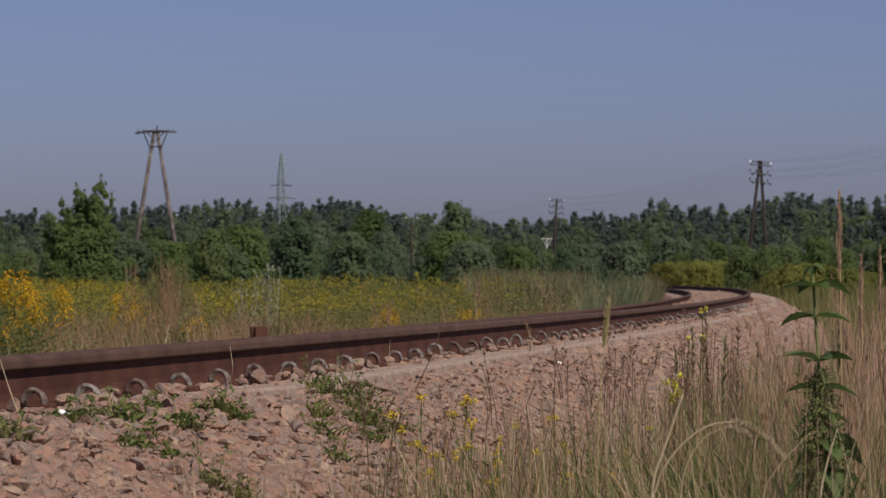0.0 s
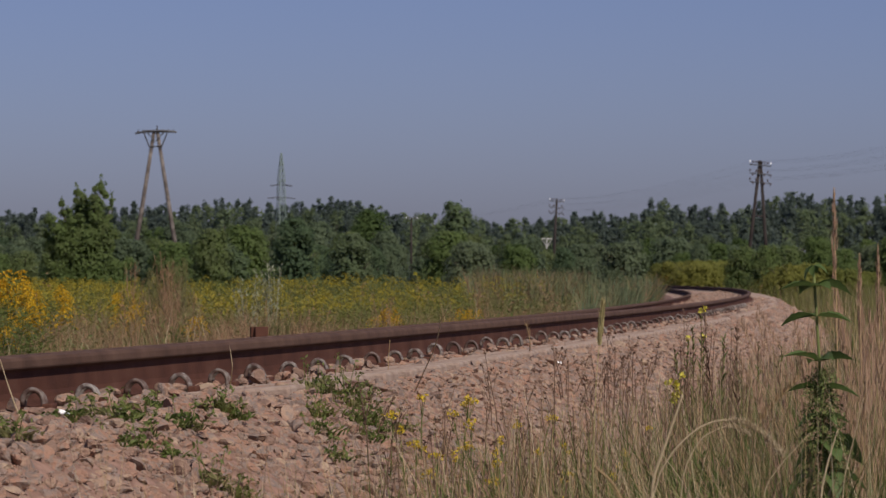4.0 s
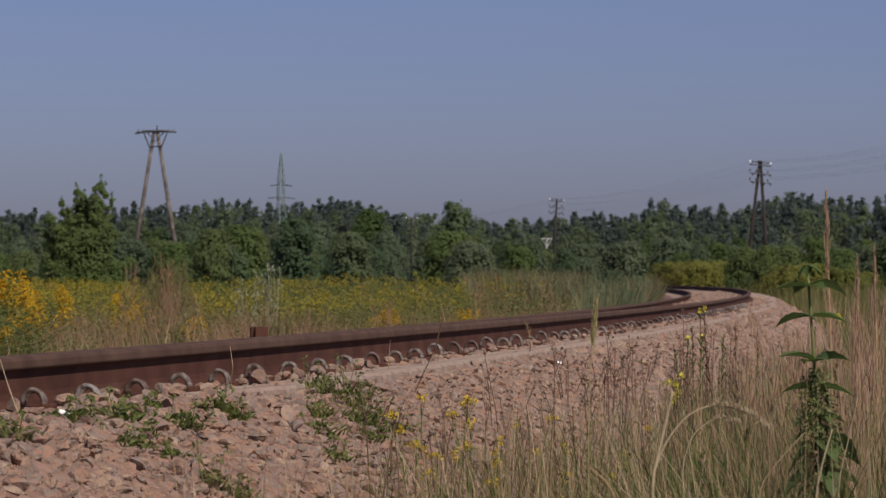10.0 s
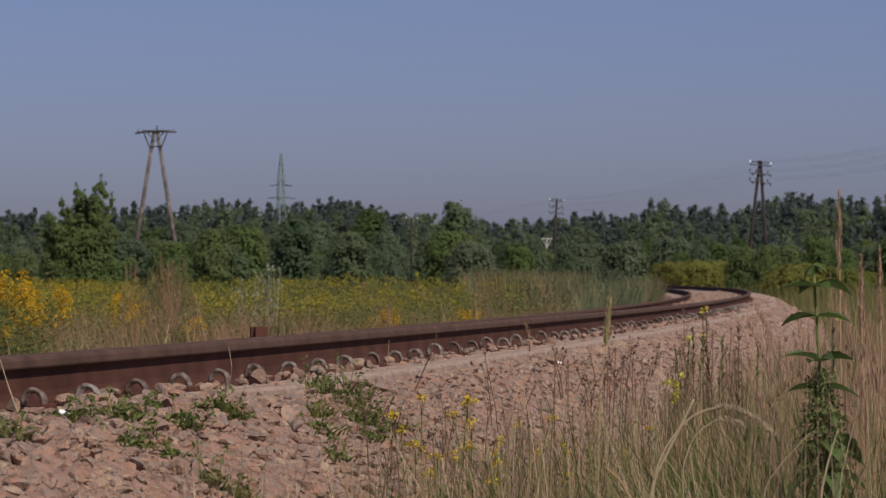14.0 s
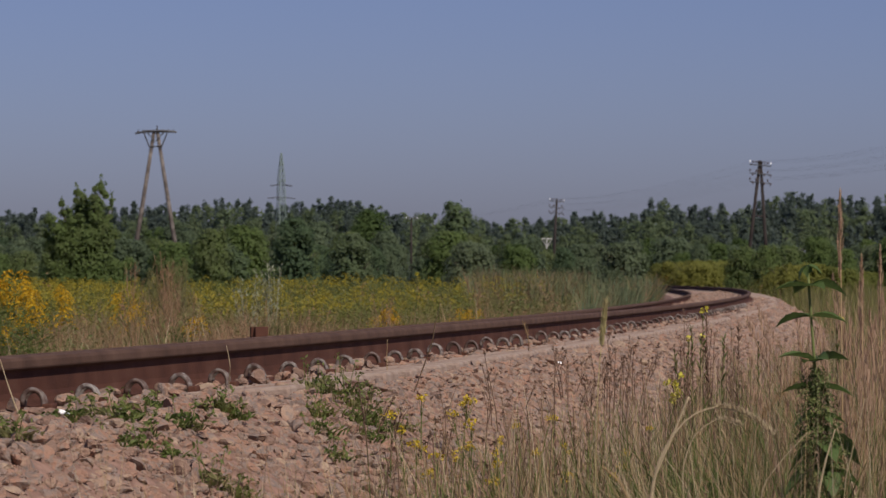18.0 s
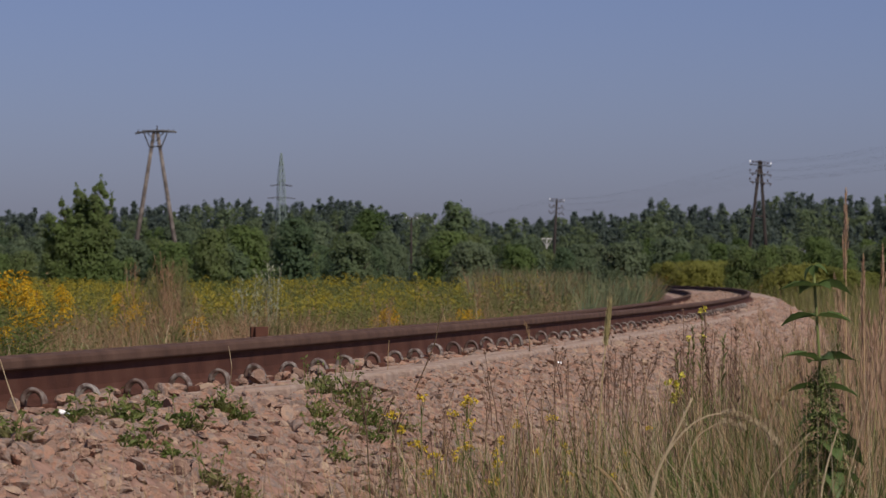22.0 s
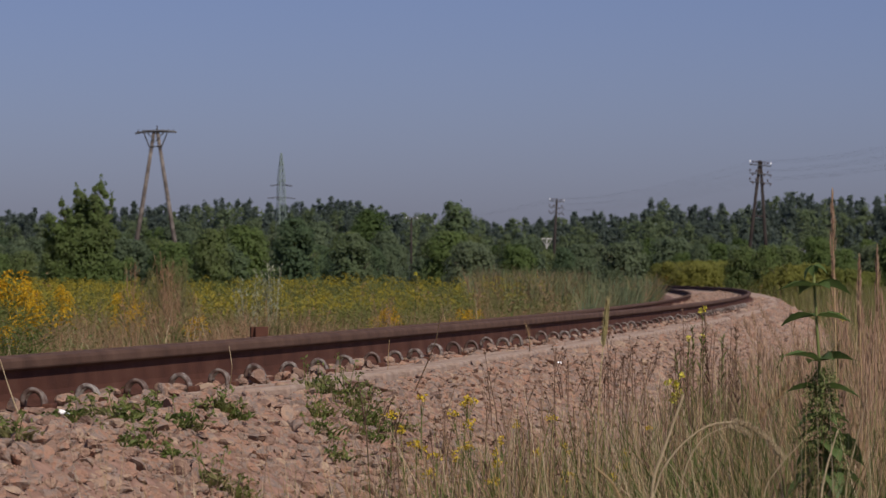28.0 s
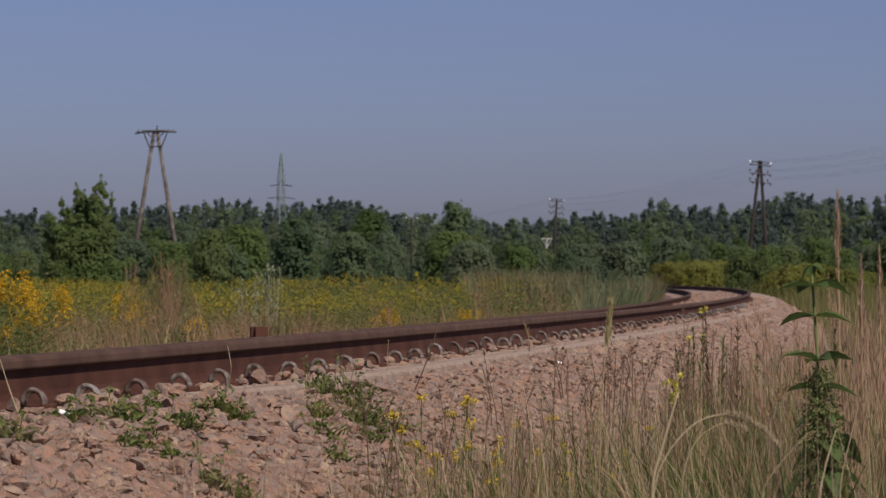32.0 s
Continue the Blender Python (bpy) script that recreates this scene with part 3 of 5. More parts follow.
def sprays(C, N, size, r):
    """Leaf sprays that lie roughly along the surface whose outward direction is N."""
    n = len(C)
    k = N + r.normal(0, 0.33, (n, 3))
    k /= np.linalg.norm(k, axis=1)[:, None] + 1e-9
    u = np.cross(k, r.normal(size=(n, 3)))
    u /= np.linalg.norm(u, axis=1)[:, None] + 1e-9
    w = np.cross(k, u)
    s = (size * r.uniform(0.6, 1.4, n))[:, None]
    V = np.stack([C - u * s * 0.65, C - w * s * 0.45 + k * s * 0.15, C + u * s * 0.65, C + w * s * 0.45 + k * s * 0.15], 1).reshape(-1, 3)
    T = (np.array([(0, 1, 2), (0, 2, 3)])[None] + (np.arange(n) * 4)[:, None, None]).reshape(-1, 3)
    return V, T


def crown(r, height, radius, bottom, blobs, n, size, top=0.35, puff=1.0, spire=0.0):
    """Leaf sprays over many uneven clumps, round a heart of broader inner sprays; top: width of the crown at its top; spire: how upright its clumps are."""
    C, N, S = [], [], []
    m = int(n * 0.8 / blobs)
    for k in range(blobs):
        t = (k + r.uniform(0, 1)) / blobs
        a, d = r.uniform(0, 2 * math.pi), radius * float(envelope(t, top)) * math.sqrt(r.uniform(0.15, 1)) * 0.82
        br = puff * radius * r.uniform(0.2, 0.42) * (1 - 0.4 * t)
        form = np.array([1, 1, 0.85 + spire])
        at = np.array([d * math.cos(a), d * math.sin(a), min(bottom + (height - bottom) * t, height - br * form[2] * 0.9)])
        q = r.normal(size=(m, 3))
        q /= np.linalg.norm(q, axis=1)[:, None]
        N.append(q + np.array([0.6 * math.cos(a), 0.6 * math.sin(a), 0.35]))
        C.append(at + q * (r.uniform(0.4, 1, (m, 1)) ** 0.4) * br * form + r.normal(0, size * 0.4, (m, 3)))
        S.append(np.full(m, size))
    for m, out, wide in ((int(n * 0.16), 1.0, size), (int(n * 0.04) + 12, 0.62, max(size * 2.2, radius * 0.22))):
        t, a = r.uniform(0, 0.95, m), r.uniform(0, 2 * math.pi, m)
        d = radius * envelope(t, top) * np.sqrt(r.uniform(0.3, 1, m)) * 0.92 * out
        N.append(np.stack([np.cos(a), np.sin(a), 0.3 + 0.5 * t], 1))
        C.append(np.stack([d * np.cos(a), d * np.sin(a), bottom + (height - bottom) * t * (0.9 if out < 1 else 1)], 1) + r.normal(0, size * 0.5, (m, 3)))
        S.append(np.full(m, wide))
    C = np.concatenate(C)
    C[:, 2] = np.maximum(C[:, 2], 0.12)
    return sprays(C, np.concatenate(N), np.concatenate(S), r)


def tree(name, label, category, x, y, height, radius, bottom, mat, n, size, seed, blobs=22, top=0.35, trunk=0.09, limbs=6, lean=0.0):
    r = np.random.default_rng(seed)
    ob = thing(name, label, category, at=pose(x, y, float(field_z(x, y)) - 0.1))
    h = Heap()
    bend = r.normal(0, 0.03 * height, (4, 2))
    P = [(bend[i, 0] * i / 3 + lean * i / 3, bend[i, 1] * i / 3, height * 0.8 * i / 3) for i in range(4)]
    h.add(*tube(P, trunk * height * 0.25, 8, trunk * height * 0.06))
    for k in range(limbs):
        t, a = r.uniform(0.25, 0.85), r.uniform(0, 2 * math.pi)
        b = np.array([np.interp(t * 3, range(4), [p[j] for p in P]) for j in range(3)])
        e = b + np.array([math.cos(a), math.sin(a), r.uniform(0.4, 1.0)]) * radius * 0.7
        h.add(*tube([b, (b + e) / 2 + (0, 0, -0.05 * radius), e], trunk * height * 0.09, 6, trunk * height * 0.03))
    part("trunk", h.mesh("trunk", [M_BARK], True), ob)
    V, T = crown(r, height, radius, bottom, blobs, n, size, top, 0.7 if top < 0.3 else 1.0)
    V[:, 0] += lean * (V[:, 2] / height) ** 2
    part("crown", np_mesh("crown", V, T, [mat]), ob)
    ob["tall"] = height
    return ob


def make_woods():
    r = np.random.default_rng(21)
    bearing = [-0.1310, -0.1210, -0.0976, -0.0809, -0.0608, -0.0525, -0.0408, -0.0282, -0.0207, -0.0140, -0.0090, -0.0023, 0.0094, 0.0160, 0.0236, 0.0311, 0.0378, 0.0461, 0.0545, 0.0637, 0.0712, 0.0796, 0.0913, 0.1030, 0.1113, 0.1310]
    height = [0.0214, 0.0208, 0.0224, 0.0230, 0.0243, 0.0231, 0.0235, 0.0251, 0.0224, 0.0204, 0.0201, 0.0214, 0.0198, 0.0171, 0.0188, 0.0178, 0.0201, 0.0204, 0.0198, 0.0245, 0.0224, 0.0218, 0.0231, 0.0265, 0.0251, 0.0258]
    heap, trunks = Heap(), Heap()
    for row, (y0, cut, gap) in enumerate(((770, -0.5, 0.75), (742, 0.9, 0.9), (712, 2.4, 1.25), (680, 5.5, 1.7))):
        x = -150.0
        while x < 150:
            y = y0 + r.normal(0, 6)
            H = (1.5 + np.interp(x / y, bearing, height) * y) - cut + r.normal(0, 0.55) - abs(r.normal(0, 0.5)) - 0.3
            pine = r.random() < (0.8 if row < 2 else 0.45)
            rad = r.uniform(1.3, 2.1) if pine else r.uniform(2.0, 3.2)
            V, T = crown(r, H, rad, H * (0.5 if row < 3 else 0.2), 10 if pine else 14, 560, 0.42, 0.25 if pine else 0.6, 1.2, 0.25 if pine else 0.0)
            heap.add(V + (x, y, 0), T, 0 if pine else 1)
            trunks.add(*tube([(x, y, 0), (x, y, H * 0.8)], 0.16, 5, 0.06), 2)
            x += rad * r.uniform(0.6, 1.05) * gap
    heap.add(np.concatenate(trunks.V), np.concatenate(trunks.T), 2)
    ob = new("forest", heap.mesh("forest", [M_PINE, M_LEAF_DARK, M_BARK]))
    tagged(ob, "dark pine and birch forest along the horizon", "forest", kind="stuff")


make_woods()

T1 = tree("deciduous_tree", "broad dark green deciduous tree before the forest", "tree", 1.685, 420, 11.4, 3.0, 1.0, M_LEAF_DARK, 5200, 0.30, 31, 46, 0.5)
T2 = tree("deciduous_tree", "dense mid-green deciduous tree before the forest", "tree", -9.272, 430, 10.6, 3.4, 0.6, M_LEAF, 5200, 0.30, 32, 46, 0.5)
T3 = tree("willow", "grey-green willow before the forest", "tree", -12.356, 330, 7.2, 2.6, 0.3, M_LEAF_GREY, 5200, 0.24, 33, 44, 0.5)
T4 = tree("shrub", "dark green rounded shrub at the edge of the meadow", "shrub", -5.957, 135, 3.95, 1.15, 0.1, M_LEAF_DARK, 7000, 0.100, 34, 54, 0.5)
T5 = tree("shrub", "mid-green bushy shrub at the edge of the meadow", "shrub", -9.468, 160, 4.1, 1.7, 0.1, M_LEAF, 7500, 0.120, 35, 54, 0.55)
T6 = tree("shrub", "pale grey-green bushy shrub at the edge of the meadow", "shrub", 5.613, 230, 4.4, 2.1, 0.1, M_LEAF_GREY, 6500, 0.16, 36, 50, 0.5)
T7 = tree("shrub", "low yellow-green shrub beyond the curve of the track", "shrub", 14.323, 190, 2.4, 1.9, 0.1, M_LEAF_YEL, 5200, 0.13, 38, 40, 0.5)


def apple_tree():
    """A ragged tree of many upright shoots, with leaves in loose clumps along each."""
    x, y = -12.75, 118.0
    ob = thing("wild_apple_tree", "tall ragged wild apple tree with upright leafy shoots", "tree", at=pose(x, y, float(field_z(x, y)) - 0.1))
    r = np.random.default_rng(37)
    wood, leaf = Heap(), Heap()
    tips = [(0.88, 5.32, 0.30), (0.66, 4.95, 0.30), (-0.05, 5.0, 0.26), (0.35, 4.75, 0.34), (1.18, 4.68, 0.16), (-0.50, 4.45, 0.36), (-0.85, 3.95, 0.42), (-1.10, 3.35, 0.42), (0.1, 4.3, 0.5), (0.9, 4.2, 0.42), (1.25, 3.5, 0.45), (1.05, 2.7, 0.5), (-1.20, 2.5, 0.5), (-0.75, 3.1, 0.5), (-0.2, 3.5, 0.55), (0.45, 3.4, 0.5), (-0.95, 1.7, 0.5), (-0.3, 2.4, 0.55), (0.4, 2.3, 0.55), (1.2, 1.8, 0.5), (1.75, 2.3, 0.45), (1.9, 1.5, 0.5), (0.0, 1.2, 0.5), (0.8, 1.2, 0.5)]
    wood.add(*tube([(-0.25, 0, 0), (-0.1, 0, 0.9), (0.15, 0, 1.8)], 0.14, 8, 0.09))
    wood.add(*tube([(0.05, 0.1, 0), (0.2, 0.05, 1.0), (0.45, 0, 2.4)], 0.10, 8, 0.06))
    for k, (tx, tz, wide) in enumerate(tips * 2):
        deep = r.normal(0, 0.35) + (0.5 if k >= len(tips) else -0.3)
        e = np.array([tx * 0.95 + r.normal(0, 0.05), deep, 0.955 * tz - (0.25 if k >= len(tips) else 0)])
        b = np.array([0.15 + 0.15 * tx, 0, min(0.45 * tz, 1.7)])
        mid = b * 0.45 + e * 0.55 + np.array([0.12 * tx, 0, -0.12 * tz * abs(tx) * 0.3])
        wood.add(*tube([b, mid, e - (0, 0, 0.08)], 0.035, 6, 0.008))
        for c in range(8):
            f = 0.30 + 0.70 * (c + r.uniform(0, 1)) / 8
            p = (1 - f) ** 2 * b + 2 * f * (1 - f) * mid + f * f * e
            br = wide * r.uniform(0.45, 0.8) * (1.15 - 0.75 * f)
            p = p + r.normal(0, br * 0.45, 3) - (0, 0, br * f * 0.6)
            q = r.normal(size=(120, 3))
            q /= np.linalg.norm(q, axis=1)[:, None]
            leaf.add(*sprays(p + q * br * r.uniform(0.3, 1.6, (120, 1)), q + (0.5 * np.sign(tx), -0.4, 0.4), 0.085, r))
        q = e + np.linspace(-0.30, 0.10, 26)[:, None] * np.array([0.25 * np.sign(tx), 0, 1.0]) + r.normal(0, 0.035, (26, 3))
        leaf.add(*sprays(q, r.normal(size=(26, 3)), 0.075, r))
    part("trunk", wood.mesh("trunk", [M_BARK], True), ob)
    part("crown", leaf.mesh("crown", [M_LEAF]), ob)


apple_tree()


def make_belts():
    r = random.Random(8)
    # skyline of the bushes, by bearing
    bearing = [-0.1478, -0.1244, -0.0943, -0.0859, -0.0759, -0.0608, -0.0441, -0.0308, -0.0157, -0.0074, 0.0027, 0.0144, 0.0294, 0.0461, 0.0612, 0.0695, 0.0787, 0.0863, 0.0938, 0.1030, 0.1163, 0.1431]
    height = [0.0164, 0.0161, 0.0174, 0.0178, 0.0181, 0.0191, 0.0181, 0.0168, 0.0188, 0.0161, 0.0171, 0.0138, 0.0134, 0.0148, 0.0161, 0.0161, 0.0174, 0.0138, 0.0134, 0.0161, 0.0154, 0.0161]
    spots = {t: [] for t in (T1, T2, T3, T4, T5, T6, T7)}

    def sow(n, kinds, y0, y1, b0, b1, low, high):
        for i in range(n):
            y, b = r.uniform(y0, y1), b0 + (b1 - b0) * (i + r.random()) / n
            H = 1.5 + float(np.interp(b, bearing, height)) * y * r.uniform(low, high)
            spots[r.choice(kinds)].append((b * y, y, r.uniform(0, 360), H))
    sow(30, (T1, T2, T2, T3), 420, 600, -0.150, 0.150, 0.72, 0.98)
    sow(28, (T2, T3, T3), 300, 400, -0.145, 0.145, 0.5, 0.88)
    sow(30, (T5, T6, T3), 200, 300, -0.145, 0.0628, 0.32, 0.85)
    sow(12, (T5, T6, T3), 262, 300, 0.0645, 0.1063, 0.45, 0.8)
    sow(18, (T5, T5, T6, T4), 150, 200, -0.145, 0.05, 0.35, 0.85)
    sow(12, (T5, T4, T5), 122, 150, -0.145, -0.02, 0.35, 0.8)
    sow(7, (T5, T6), 150, 200, 0.1097, 0.1431, 0.5, 0.8)
    sow(4, (T6, T5), 262, 275, 0.0252, 0.0378, 0.66, 0.78)
    sow(46, (T7,), 185, 255, 0.056, 0.0925, 0.12, 0.36)
    sow(34, (T7,), 150, 178, 0.0835, 0.125, 0.05, 0.26)
    for b, y, e in ((0.0916, 172.0, 0.0121), (0.0959, 166.0, 0.0091), (0.0889, 180.0, 0.0091), (0.1030, 170.0, 0.0084)):
        spots[T5].append((b * y, y, 40 + y * 7, 1.6 + e * y))
    for t, rows in spots.items():
        tagged(t, group="bushes and trees round the meadow")
        u = offset(np.array([q[0] for q in rows]), np.array([q[1] for q in rows]))[1] if rows else []
        for (x, y, a, H), uu in zip(rows, u):
            if abs(uu + 0.7) > 4.2 and not (abs(x / y - -0.0099) < 0.006 and y < 365 and H > 3.2):
                k = H / t["tall"]
                c = copy_thing(t, pose(x, y, float(field_z(x, y)) - 0.1, 0, 0, a))
                w = r.uniform(0.75, 1.2)
                c.scale = (k * w, k * w, k)


make_belts()

# ---- what the wind moves ----
SWAYING = []       # thing, base pose, gain, lag, which wind, where it bends


def sway(ob, gain, lag=0.0, wind="mid", hinge=Vector((0, 0, 0))):
    SWAYING.append((ob, ob.matrix_basis.copy(), gain, lag, wind, hinge))
    return ob


# ---- meadow behind the track ----


def meadow_points(n, d0, d1, r, u_from, u_to, b0=-0.165, b1=0.165):
    """Chance points on the inner side of the curve, within a wedge that widens away."""
    y = np.sqrt(r.uniform(d0 * d0, d1 * d1, n))
    x = y * r.uniform(b0, b1, n)
    s, u = offset(x, y)
    ok = (u < u_from) & (u > u_to)
    x, y = x[ok], y[ok]
    return np.stack([x, y, ground_z(x, y) - 0.02], 1), u[ok]


def patch(P, size, seed):
    """A slow, uneven field of 0 to 1 over the plan."""
    a = P[:, 0] / size + seed
    b = P[:, 1] / size * 0.6 + seed * 2.1
    return 0.5 + 0.5 * np.sin(a + 1.7 * np.sin(b)) * np.sin(b * 1.3 + 1.1 * np.sin(a * 0.7 + seed))


def goldenrod(P, H, r, heap, bloom, detail):
    """Plants with a leafy stem and a plume of small flowers."""
    n = len(P)
    az = r.uniform(0, 2 * math.pi, n)
    heap.add(*blades(P, H * 0.93, 0.012 + 0.004 * (1 - detail), az, 0.1 * H, levels=(0, 0.5, 1.0)), 0)
    per = int(14 + 30 * detail)
    for k in range(per):
        t = 0.15 + 0.75 * k / per
        a = az + 2.4 * k
        q = P + np.stack([0.03 * np.cos(a), 0.03 * np.sin(a), H * t], 1)
        heap.add(*blades(q, 0.05, 0.014 + 0.024 * (1 - detail), a, 0.10 + 0.05 * (1 - t), 1.2, (0, 0.5, 1.0)), 0)
    m = bloom
    top = P[m] + np.stack([0.09 * H[m] * np.cos(az[m]), 0.09 * H[m] * np.sin(az[m]), H[m] * 0.97], 1)
    for j in range(int(18 + 16 * detail)):
        a = az[m] + 2.4 * j + r.normal(0, 0.3, m.sum())
        d = 0.02 + 0.13 * r.uniform(0, 1, m.sum())
        heap.add(*cards(top + np.stack([d * np.cos(a), d * np.sin(a), 0.02 - 1.1 * d], 1), 0.014 + 0.017 * (1 - detail), r, 1.3), 1)


def make_meadow():
    r = np.random.default_rng(55)
    g = Heap()
    for d0, d1, n, det in ((22, 40, 1500, 1.0), (40, 75, 7600, 0.3), (75, 140, 7600, 0.0)):
        P, u = meadow_points(int(n * 1.6), d0, d1, r, -3.8, -60)
        near = np.clip((P[:, 1] - 37) / 12, 0, 1) * np.clip((-u - 4.6) / 1.2, 0, 1)
        keep = r.random(len(P)) < 0.05 + 0.95 * near
        P, u, near = P[keep], u[keep], near[keep]
        p = patch(P, 1.9, 2.0) * (0.1 + 0.9 * near)
        H = r.uniform(0.90, 1.28, len(P)) + 0.26 * p
        goldenrod(P, H, r, g, r.random(len(P)) < 0.01 + 0.75 * p ** 3.0, det)
    tagged(new("goldenrod", g.mesh("goldenrod", [M_FIELD, M_GOLD_DULL])), "meadow of flowering yellow goldenrod", "goldenrod", kind="stuff")
    g = Heap()
    for d0, d1, n, w in ((17, 40, 62000, 0.0075), (40, 80, 44000, 0.011), (80, 150, 26000, 0.017)):
        # dry fringe beside the track
        P, u = meadow_points(n, d0, d1, r, -2.75, -8 if d1 == 40 else -5.6)
        p = patch(P, 1.3, 5.0)
        H = (r.uniform(0.6, 1.15, len(P)) + 0.20 * np.clip((-u - 3) / 3, 0, 1)) * (0.72 + 0.45 * p)
        keep = (patch(P, 0.7, 7.0) + r.normal(0, 0.12, len(P)) > 0.22) & ~((P[:, 0] < -0.1145 * P[:, 1]) & (P[:, 1] < 24))
        P, H, u = P[keep], H[keep], u[keep]
        kind = patch(P, 1.1, 3.0) + r.normal(0, 0.16, len(P)) - 0.03 * np.clip(-u - 5, 0, 4)
        for slot, m in ((5, kind > 0.42), (0, (kind <= 0.42) & (kind > 0.28)), (6, (kind <= 0.28) & (kind > 0.06)), (1, kind <= 0.06)):
            g.add(*blades(P[m], H[m], w, r.uniform(0, 6.3, m.sum()), H[m] * r.uniform(0.08, 0.75, m.sum())), slot)
        # grass between the goldenrods
        P, u = meadow_points(int(n * 0.40), d0, d1, r, -5.2, -60)
        H = r.uniform(0.6, 1.25, len(P)) * (0.8 + 0.35 * patch(P, 2.2, 9.0))
        kind = patch(P, 1.7, 1.0) + r.normal(0, 0.15, len(P))
        for slot, m in ((6, kind > 0.45), (1, (kind <= 0.45) & (kind > 0.12)), (5, kind <= 0.12)):
            g.add(*blades(P[m], H[m], w, r.uniform(0, 6.3, m.sum()), H[m] * r.uniform(0.08, 0.65, m.sum())), slot)
        # single pale straws
        P, u = meadow_points(int(n * 0.035), d0, d1, r, -2.75, -6)
        H = r.uniform(0.6, 1.25, len(P))
        g.add(*blades(P, H, w * 0.8, r.uniform(0, 6.3, len(P)), H * r.uniform(0.05, 0.5, len(P))), 7)
    P, u = meadow_points(2600, 22, 85, r, -3.4, -60)
    for k, q in enumerate(P[:330]):
        H, slot = r.uniform(0.85, 1.4), (6, 4, 6, 1, 5)[k % 5]
        if k % 7 == 0:
            H += 0.15
        for j in range(5):
            a = r.uniform(0, 6.3)
            w = r.uniform(0.08, 0.26)
            tip = np.array([w * math.cos(a), w * math.sin(a), H * r.uniform(0.75, 1.0)])
            g.add(*blades([q], tip[2], 0.008, a, w, 1.3), slot)
            c = q + np.linspace(0.35, 1, 16)[:, None] ** 0.9 * tip + r.normal(0, 0.03, (16, 3))
            g.add(*cards(c, 0.013 + q[1] * 0.0003, r, 2.6), slot)
    tagged(new("meadow_grass", g.mesh("meadow_grass", [M_DRY, M_FIELD, M_BROWN, M_PALEHERB, M_HERB, M_RUST_GRASS, M_OLIVE, M_STRAW])), "tall dry and green meadow grass behind the track", "grass", kind="stuff")
    g = Heap()
    P, u = meadow_points(60000, 50, 150, r, -2.5, -10, 0.038, 0.075)
    p = patch(P, 1.2, 4.0)
    H = r.uniform(0.35, 1.45, len(P)) * (0.55 + 0.6 * p)
    thin = r.random(len(P)) < np.clip((P[:, 0] / P[:, 1] - 0.038) / 0.014, 0.05, 1)
    P, H, p = P[thin], H[thin], p[thin]
    kind = patch(P, 0.9, 8.0) + r.normal(0, 0.2, len(P))
    for slot, m in ((0, kind > 0.38), (4, (kind <= 0.38) & (kind > 0.1)), (5, kind <= 0.1)):
        g.add(*blades(P[m], H[m], 0.020, r.uniform(0, 6.3, m.sum()), H[m] * r.uniform(0.05, 0.6, m.sum())), slot)
    P, u = meadow_points(22000, 88, 150, r, -5, -70, 0.0077, 0.0670)
    p = patch(P, 4.0, 3.0)
    H = r.uniform(1.05, 1.9, len(P)) * (0.85 + 0.3 * p)
    kind = r.random(len(P)) + 0.35 * (p - 0.5)
    for slot, m in ((0, kind < 0.4), (1, (kind >= 0.4) & (kind < 0.7)), (2, (kind >= 0.7) & (kind < 0.85)), (3, kind >= 0.85)):
        g.add(*blades(P[m], H[m], 0.024, r.uniform(0, 6.3, m.sum()), H[m] * r.uniform(0.05, 0.5, m.sum())), slot)
    tagged(new("reeds", g.mesh("reeds", [M_REED, M_OLIVE, M_RUST_GRASS, M_BROWN, M_OLIVE, M_RUST_GRASS])), "blue-green reeds beside the curve of the track", "reed", kind="stuff")
    g = Heap()
    for d0, d1, n, w in ((60, 130, 26000, 0.014), (130, 260, 30000, 0.03)):
        y = np.sqrt(r.uniform(d0 * d0, d1 * d1, n))
        x = y * r.uniform(-0.165, 0.165, n)
        s, u = offset(x, y)
        ok = (u > 1.7) | (u < -60)
        P = np.stack([x[ok], y[ok], ground_z(x[ok], y[ok]) - 0.02], 1)
        H = r.uniform(0.5, 1.5, len(P))
        kind = patch(P, 3.0, 6.0) + r.normal(0, 0.2, len(P))
        for slot, m in ((0, kind > 0.5), (1, (kind <= 0.5) & (kind > 0.15)), (2, kind <= 0.15)):
            g.add(*blades(P[m], H[m], w, r.uniform(0, 6.3, m.sum()), H[m] * r.uniform(0.05, 0.4, m.sum())), slot)
    tagged(new("far_meadow_grass", g.mesh("far_meadow_grass", [M_OLIVE, M_FIELD, M_DRY])), "rough yellow-green grass beyond the curve", "grass", kind="stuff")


make_meadow()


def plume(heap, top, reach, r):
    """Side branches that arch out below the tip, with flowers along their upper side."""
    for b in range(10):
        a, t = 2.4 * b + r.normal(0, 0.3), b / 10
        L = reach * (0.35 + 0.65 * t) * r.uniform(0.8, 1.2)
        s = np.linspace(0.1, 1, 16)
        q = top + np.stack([L * s * math.cos(a), L * s * math.sin(a), 0.03 - 0.15 * t + 0.55 * L * s - 1.0 * L * s * s], 1)
        heap.add(*cards(q + r.normal(0, 0.005, (16, 3)), 0.0150, r, 1.3), 1)


